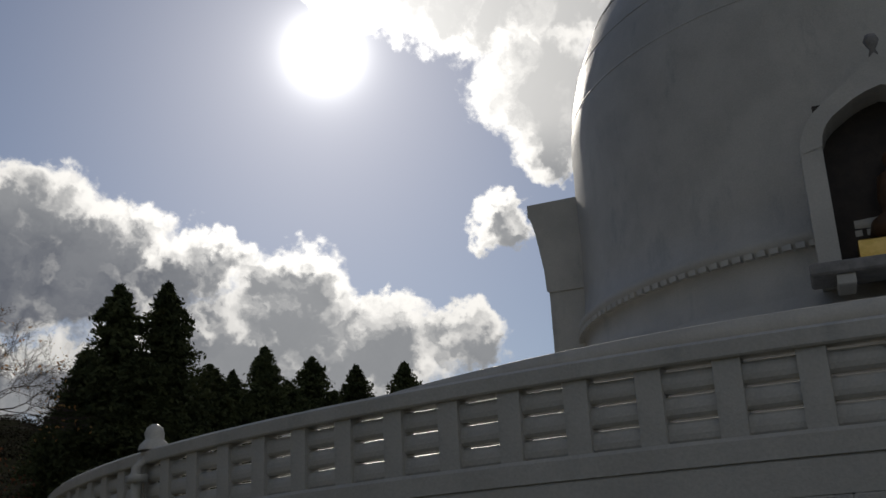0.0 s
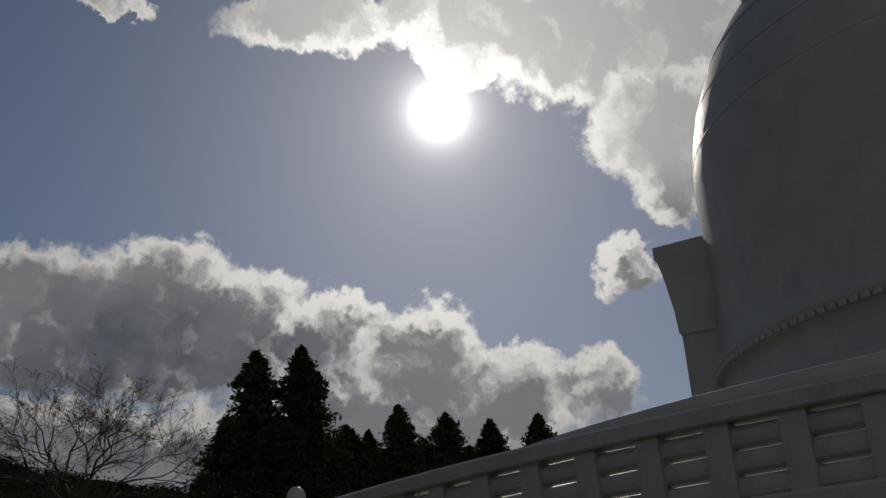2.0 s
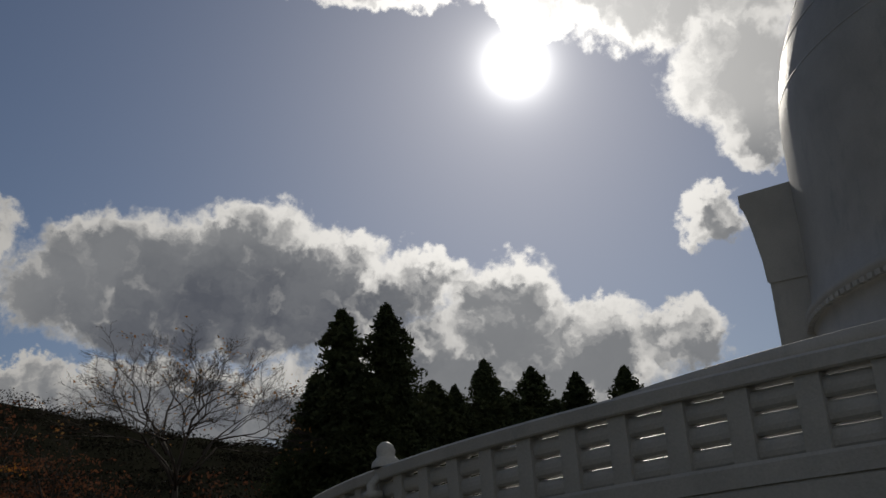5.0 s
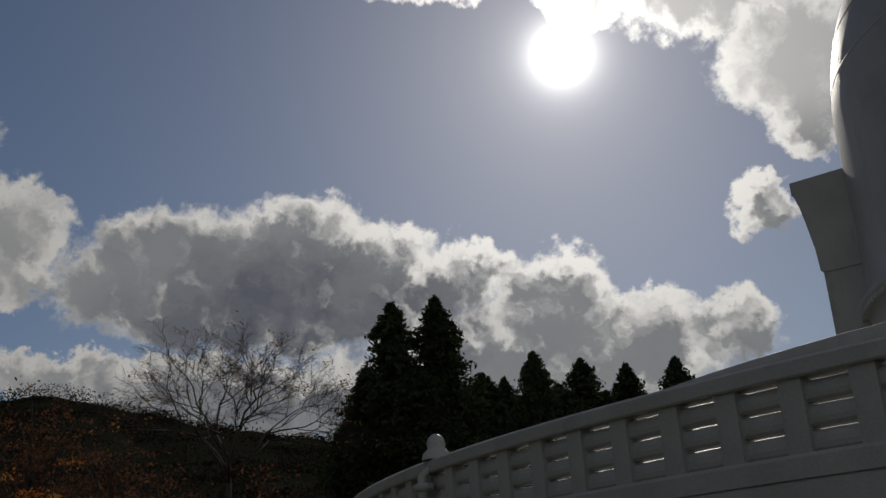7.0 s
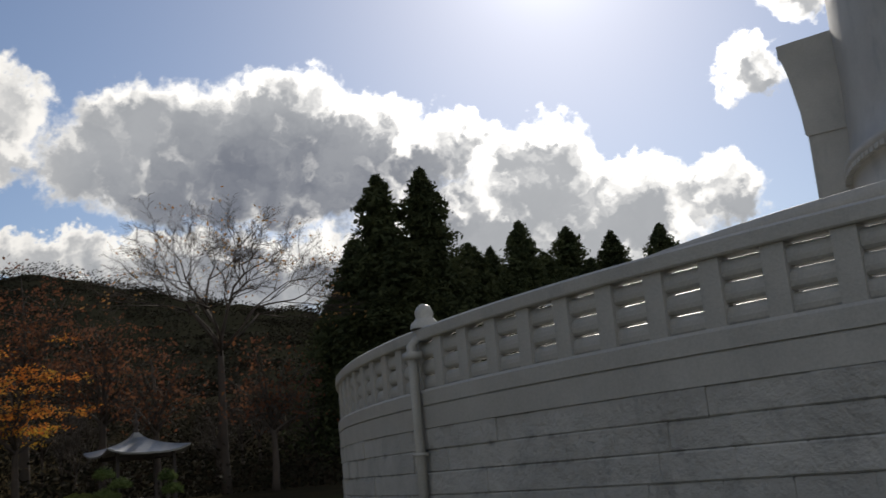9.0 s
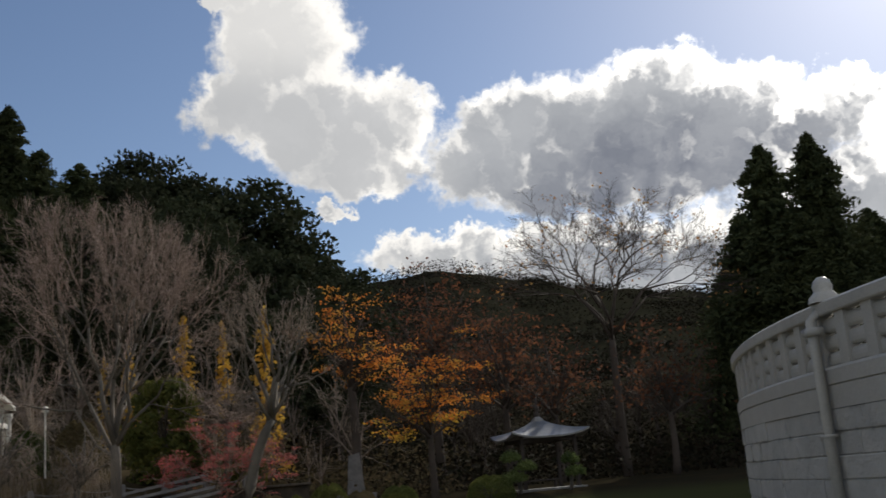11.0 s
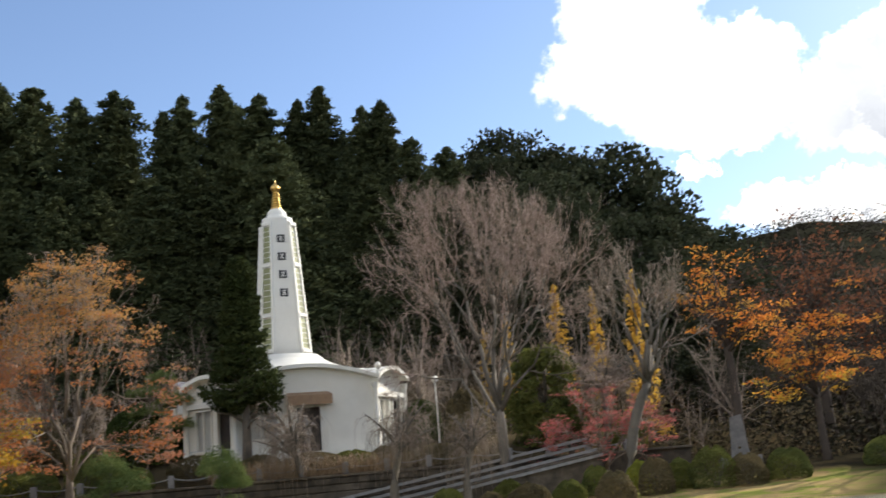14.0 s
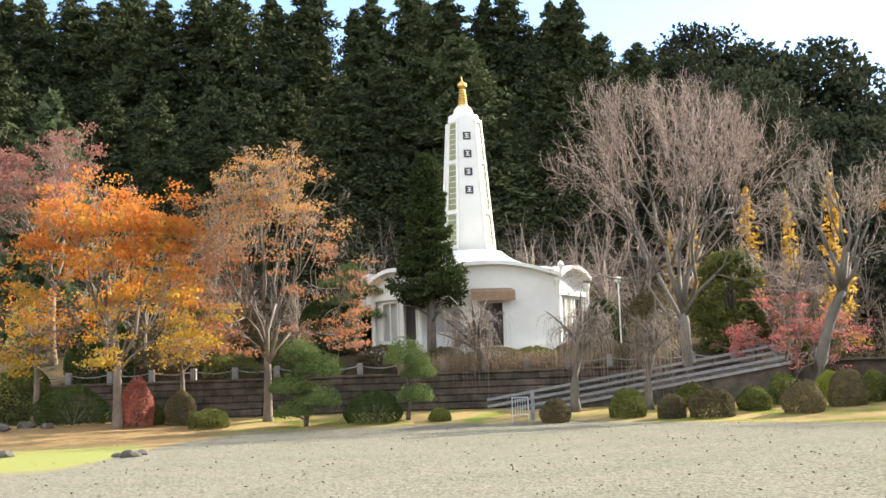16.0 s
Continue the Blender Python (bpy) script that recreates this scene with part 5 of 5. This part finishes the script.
        c = w * 0.52
        vs += [(c, -w, z), (w, -c, z), (w, c, z), (c, w, z), (-c, w, z), (-w, c, z), (-w, -c, z), (-c, -w, z)]
    fs = [(i, (i + 1) % 8, 8 + (i + 1) % 8, 8 + i) for i in range(8)] + [tuple(range(8, 16))]
    part("tower_shaft", core.add(vs, fs), WHITE_CLEAN, h, "tapering white tower shaft")
    for q in range(4):
        r = Matrix.Rotation(math.pi / 2 * q, 4, "Z")
        for z0, z1 in ((tz0 + 0.8, 8.0), (8.3, 11.0), (11.3, 13.5)):
            b = Geo()
            vs = []
            for z in (z0, z1):
                w = wd(z) * 0.76
                for t in (-1, 1):
                    for o in (0.02, 0.10):
                        e = wd(z) * 0.165 * t
                        vs.append(r @ Vector((w + e + o * .7, -w + e - o * .7, z)))
            b.add(vs, [(1, 3, 7, 5), (0, 4, 6, 2), (0, 1, 5, 4), (2, 6, 7, 3), (4, 5, 7, 6), (0, 2, 3, 1)])
            lat = part("lattice_window", b, LATTICE, h, "yellow-green lattice window strip")
            kk = int((z1 - z0) / 0.3)
            for u in range(kk + 1):
                z = z0 + (z1 - z0) * u / kk
                w, hw = wd(z) * 0.76, wd(z) * 0.165
                part("lattice_bar", Geo().box(0, 0, 0, 2 * hw * 1.41, 0.03, 0.03, r @ Matrix.Translation((w + 0.085, -w - 0.085, z)) @ Matrix.Rotation(math.pi / 4, 4, "Z")), WHITE_CLEAN, lat)
        for t in (-1, 1):
            vs = []
            for z in (tz0, tz1 - 0.2):
                w = wd(z) * 0.76
                for e, o in ((0.175, 0), (0.26, 0), (0.26, 0.16), (0.175, 0.16)):
                    ee = wd(z) * e * t
                    vs.append(r @ Vector((w + ee + o * .7, -w + ee - o * .7, z)))
            f = [(0, 1, 5, 4), (1, 2, 6, 5), (2, 3, 7, 6), (3, 0, 4, 7), (4, 5, 6, 7)]
            part("rib", Geo().add(vs, f if t > 0 else [x[::-1] for x in f]), WHITE_CLEAN, h)
        for z in (6.05, 8.15, 11.15, 13.65):
            w = wd(z) * 0.76
            part("sill_band", Geo().box(0, 0, 0, wd(z) * 0.62, 0.40, 0.2, r @ Matrix.Translation((w, -w, z)) @ Matrix.Rotation(math.pi / 4, 4, "Z"), 0.02), WHITE_CLEAN, h)
    part("tower_cap", Geo().lathe([(0.90, 13.95), (0.90, 14.12), (0.62, 14.25), (0.58, 14.38), (0.54, 14.55), (0.40, 14.72), (0.26, 14.77)], 24), WHITE_CLEAN, h, "", True)
    prof = [(0.32, 14.74), (0.32, 14.84)]
    for i in range(6):
        z = 14.88 + 0.16 * i
        r = 0.29 - 0.018 * i
        prof += [(r - 0.08, z), (r, z + 0.03), (r, z + 0.10), (r - 0.08, z + 0.14)]
    prof += [(0.14, 15.86), (0.25, 15.93), (0.29, 16.05), (0.25, 16.18), (0.12, 16.3), (0.05, 16.4), (0.0, 16.62)]
    part("spire", Geo().lathe(prof, 20), GOLD, h, "gilded ringed spire", True)
    # four plaques with characters down the front
    for i in range(4):
        z = 12.75 - 1.09 * i
        w = wd(z)
        pm = Matrix.Translation((0.0, -w - 0.03, z)) @ Matrix.Rotation(-math.atan2(a0 - a1, tz1 - tz0), 4, "X")
        pl = part("plaque", Geo().box(0, 0, 0, 0.46, 0.06, 0.46, None, 0.01), CHAR, h, "black plaque with a white mark")
        pl.matrix_local = pm
        for bx, bz, sx, sz in ((0, 0.11, 0.24, 0.045), (0, 0.0, 0.17, 0.045), (0, -0.115, 0.27, 0.045), (0, -0.01, 0.045, 0.20)):
            part("bar", Geo().box(bx, -0.036 - (0.004 if sz > 0.1 else 0), bz, sx, 0.014, sz), WHITE_CLEAN, pl)
    # small bell ornament on a roof corner
    o = part("roof_ornament", Geo().lathe([(0.10, 0), (0.08, 0.2), (0.05, 0.35), (0.16, 0.42), (0.18, 0.55), (0.10, 0.68), (0.0, 0.75)], 14), WHITE_CLEAN, h, "", True)
    o.location = (A - C, -A + 0.1, 3.9)
    return h


make_hall()

# ======== retaining wall, fence, ramp ========

def make_terrace():
    w = part("retaining_wall", Geo().box(0, 0.55, 0.95, 42.5, 0.5, 2.6, WM), STONE)
    tagged(w, "dark coursed stone retaining wall below the hall", "wall", kind="structure")
    cap = part("wall_coping", Geo().box(0, 0.40, 2.29, 42.6, 0.62, 0.12, WM, 0.02), STONE, w)
    # the courses
    variants = [Geo().box(0, 0, 0, L - 0.012, 0.34, 0.318, None, 0.045).mesh("stone", STONE) for L in (0.55, 0.7, 0.85, 1.0)]
    rg = random.Random(9)
    for c in range(6):
        x = -19.5 + rg.random() * 0.4
        while x < 16:
            k = rg.randrange(4)
            L = (0.55, 0.7, 0.85, 1.0)[k]
            o = part("stone", variants[k], STONE, w)
            o.matrix_local = WM @ Matrix.Translation((x + L / 2, 0.34 + rg.uniform(-0.05, 0.03), 0.40 + 0.33 * c))
            x += L
    # chain fence along the top
    f = thing("chain_fence", WM @ Matrix.Translation((0, 0.5, 2.35)), "low granite posts linked by pale chains on the wall", "fence")
    post = Geo().box(0, 0, 0.27, 0.26, 0.26, 0.6, None, 0.03).mesh("post", POST_STONE)
    xs = [-20 + 2.0 * i for i in range(20)]
    for i, x in enumerate(xs):
        o = part("post", post, POST_STONE, f)
        o.location = (x, 0, 0)
        if i:
            pts = [Vector((x - 2 + 2 * t / 8, 0, 0.45 - 0.16 * (1 - (t / 4 - 1) ** 2))) for t in range(9)]
            part("chain", Geo().tube(pts, [0.028] * 9, 5), PALE_STONE, f)
    # the ramp with its three pale rails, climbing to the terrace
    rm = thing("ramp", WM, "sloping ramp with pale concrete rails up to the terrace", "ramp")
    x0, z0, x1, z1 = 2.0, 0.25, 15.8, 2.35
    g = Geo().add([(x0, -2.2, -0.4), (x1, -2.2, -0.4), (x1, 0.2, -0.4), (x0, 0.2, -0.4), (x0, -2.2, z0), (x1, -2.2, z1), (x1, 0.2, z1), (x0, 0.2, z0)],
                  [(0, 3, 2, 1), (4, 5, 6, 7), (0, 1, 5, 4), (1, 2, 6, 5), (2, 3, 7, 6), (3, 0, 4, 7)])
    part("ramp_body", g, STONE, rm, "dark stone body of the ramp")
    for k, h in enumerate((-0.22, 0.05, 0.34, 0.64)):
        y = -2.28 if h < 0 else -2.05 + 0.55 * k
        part("rail", Geo().add([(x0, y - 0.09, z0 + h), (x1, y - 0.09, z1 + h), (x1, y + 0.09, z1 + h), (x0, y + 0.09, z0 + h), (x0, y - 0.07, z0 + h + 0.13), (x1, y - 0.07, z1 + h + 0.13), (x1, y + 0.07, z1 + h + 0.13), (x0, y + 0.07, z0 + h + 0.13)],
                               [(0, 3, 2, 1), (4, 5, 6, 7), (0, 1, 5, 4), (1, 2, 6, 5), (2, 3, 7, 6), (3, 0, 4, 7)]), PALE_STONE, rm)
        for i in range(7):
            t = (i + 0.5) / 7
            if h > 0:
                part("rail_post", Geo().box(x0 + (x1 - x0) * t, y, z0 + (z1 - z0) * t + h / 2 - 0.02, 0.12, 0.1, h + 0.06), STONE, rm)
    # metal gate at its foot
    gt = thing("metal_gate", stand(61.9, 43.6, 61.9 + 25), "small galvanised steel gate frame at the ramp's foot", "gate")
    g = Geo()
    for x in (-0.36, 0.36):
        g.tube([(x, 0, -0.05), (x, 0, 1.0)], [0.025, 0.025], 8)
    for z in (0.25, 0.98):
        g.tube([(-0.36, 0, z), (0.36, 0, z)], [0.022, 0.022], 8)
    part("gate_frame", g, STEEL, gt)
    for x in (-0.22, -0.11, 0, 0.11, 0.22):
        part("bar", Geo().tube([(x, 0, 0.25), (x, 0, 0.98)], [0.012, 0.012], 6), STEEL, gt)
    part("gate_post", Geo().box(0.62, 0.1, 0.6, 0.12, 0.12, 1.3, None, 0.01), PALE_STONE, gt)


make_terrace()


def lamp_post(az, r, height):
    t = thing("lamp_post", stand(az, r), "white lamp post beside the hall", "lamp")
    part("pole", Geo().tube([(0, 0, -0.1), (0, 0, height - 0.3)], [0.045, 0.04], 10), WHITE_CLEAN, t)
    part("lantern", Geo().lathe([(0.06, 0), (0.14, 0.04), (0.17, 0.18), (0.13, 0.32), (0.0, 0.38)], 14), WHITE_CLEAN, t, "", True).location = (0, 0, height - 0.35)


lamp_post(56.3, 57.5, 3.6)
lamp_post(52.9, 56.5, 3.0)


def handrail():
    """A low two-bar rail before the hall."""
    a, b = at(69.5, 55.0), at(64.4, 55.0)
    t = thing("handrail", Matrix.Translation(a), "low grey steel handrail before the hall", "railing")
    d = b - a
    for h in (0.55, 1.0):
        part("bar", Geo().tube([Vector((0, 0, h)), d + Vector((0, 0, h))], [0.025, 0.025], 8), STEEL, t)
    for i in range(6):
        q = d * (i / 5)
        part("post", Geo().tube([q - Vector((0, 0, 0.1)), q + Vector((0, 0, 1.0))], [0.03, 0.03], 8), STEEL, t)


handrail()


def lantern(az, r, s):
    t = thing("stone_lantern", stand(az, r), "grey carved stone lantern beside the door", "lantern", "stone lanterns")
    for nm, prof in (("base", [(0.36, -0.05), (0.36, 0.12), (0.24, 0.2), (0.16, 0.26)]), ("shaft", [(0.15, 0.2), (0.13, 0.7), (0.16, 1.15)]), ("fire_box", [(0.16, 1.1), (0.32, 1.2), (0.32, 1.28), (0.24, 1.3), (0.24, 1.62), (0.2, 1.64)]),
                     ("cap", [(0.2, 1.6), (0.5, 1.64), (0.46, 1.74), (0.14, 1.95), (0.08, 2.0), (0.11, 2.1), (0.0, 2.22)])):
        part(nm, Geo().lathe([(a * s, b * s) for a, b in prof], 8), POST_STONE, t)


lantern(65.2, 55.0, 1.15)
lantern(63.4, 55.4, 1.05)


# ======== the open pavilion ========
def make_pavilion():
    p = thing("pavilion", stand(30.6, 55.0, 30.6 + 18), "small open pavilion with a flared grey metal roof", "pavilion")
    E = 2.05
    n, rings = 64, 8
    vs, fs = [], []
    for layer in (0, 1):
        for j in range(rings + 1):
            t = j / rings
            for i in range(n):
                a = 2 * math.pi * i / n
                c, s = math.cos(a), math.sin(a)
                k = 1 / max(abs(c), abs(s))
                corner = min(abs(c), abs(s)) / max(abs(c), abs(s))
                rr = 0.05 + (E - 0.05) * t
                vs.append((c * k * rr, s * k * rr, 3.75 - 1.15 * t ** 0.6 + 0.30 * corner ** 3 * t ** 2 - 0.09 * layer))
    k = n * (rings + 1)
    for layer in (0, 1):
        for j in range(rings):
            for i in range(n):
                q = (layer * k + j * n + i, layer * k + j * n + (i + 1) % n, layer * k + (j + 1) * n + (i + 1) % n, layer * k + (j + 1) * n + i)
                fs.append(q[::-1] if layer == 0 else q)
    for i in range(n):
        fs.append((rings * n + i, rings * n + (i + 1) % n, k + rings * n + (i + 1) % n, k + rings * n + i))
    part("roof", Geo().add(vs, fs), COPPER, p, "flared grey metal roof")
    part("roof_finial", Geo().lathe([(0.12, 3.65), (0.16, 3.8), (0.07, 3.9), (0.15, 4.05), (0.15, 4.2), (0.05, 4.3), (0.10, 4.45), (0.0, 4.65)], 14), TIMBER, p, "", True)
    for x, y in ((-1, -1), (1, -1), (1, 1), (-1, 1)):
        part("column", Geo().box(x * 1.4, y * 1.4, 1.3, 0.16, 0.16, 2.75, None, 0.015), TIMBER, p)
    part("tie_beam", Geo().box(0, -1.4, 2.45, 2.9, 0.1, 0.18).box(0, 1.4, 2.45, 2.9, 0.1, 0.18).box(-1.4, 0, 2.45, 0.1, 2.9, 0.18).box(1.4, 0, 2.45, 0.1, 2.9, 0.18), TIMBER, p)
    part("bench", Geo().box(0, 1.1, 0.45, 2.4, 0.4, 0.07).box(-1, 1.1, 0.2, 0.08, 0.35, 0.45).box(1, 1.1, 0.2, 0.08, 0.35, 0.45), TIMBER, p)
    part("floor", Geo().box(0, 0, -0.05, 3.4, 3.4, 0.2, None, 0.02), PALE_STONE, p)


make_pavilion()

# ======== a monument and some rocks ========
def monument(az, r, s):
    t = thing("stone_monument", stand(az, r, az), "upright grey memorial stone on a plinth", "monument")
    part("plinth", Geo().box(0, 0, 0.2, 2.2 * s, 1.0 * s, 0.6, None, 0.04), POST_STONE, t)
    part("slab", Geo().add([(-0.5 * s, -0.15, 0.48), (0.5 * s, -0.15, 0.48), (0.5 * s, 0.15, 0.48), (-0.5 * s, 0.15, 0.48), (-0.34 * s, -0.12, 2.6 * s), (0.3 * s, -0.12, 2.75 * s), (0.3 * s, 0.12, 2.75 * s), (-0.34 * s, 0.12, 2.6 * s)],
                           [(0, 3, 2, 1), (4, 5, 6, 7), (0, 1, 5, 4), (1, 2, 6, 5), (2, 3, 7, 6), (3, 0, 4, 7)]), POST_STONE, t)


monument(40.6, 60, 1.0)


def rock(az, r, s, seed):
    bm = bmesh.new()
    bmesh.ops.create_icosphere(bm, subdivisions=2, radius=s)
    for v in bm.verts:
        v.co *= 1 + 0.35 * noise.noise(v.co * (1.6 / s) + Vector((seed * 7.1, 0, 0)))
        v.co.z *= 0.55
    me = bpy.data.meshes.new("rock")
    bm.to_mesh(me)
    bm.free()
    me.materials.append(ROCK)
    o = new("rock", me)
    o.matrix_world = stand(az, r, seed * 50, s * 0.2)
    tagged(o, "low weathered grey rock at the edge of the grass", "rock", "rocks")


for k, (az, r, s) in enumerate(((82.6, 30.5, 0.28), (82.0, 31.5, 0.2), (83.2, 31.0, 0.16), (88.6, 34.0, 0.28), (88.9, 47.5, 0.45), (87.6, 48.5, 0.4), (86.6, 48.0, 0.3))):
    rock(az, r, s, k)

# ======== blocks of the round terrace wall, last ========
def make_blocks():
    T = Matrix.Translation(-SC)
    st = STUPA
    rg = random.Random(4)
    lens = (0.78, 0.95, 1.15)
    var = [Geo().box(0, 0, 0, 0.22, L - 0.004, 0.309, None, 0.018).mesh("block", WHITE_BLOCK) for L in lens]
    for c in range(7):
        s = -17.5 + rg.random() * 0.6
        top = R1_BASE - 0.32 - 0.31 * c
        while s < 18.5:
            k = rg.randrange(3)
            o = part("block", var[k], WHITE_BLOCK, st)
            o.matrix_local = T @ around((s + lens[k] / 2) / R1, R1 - 0.10 + rg.uniform(-0.02, 0.015), top - 0.155)
            s += lens[k]


make_blocks()
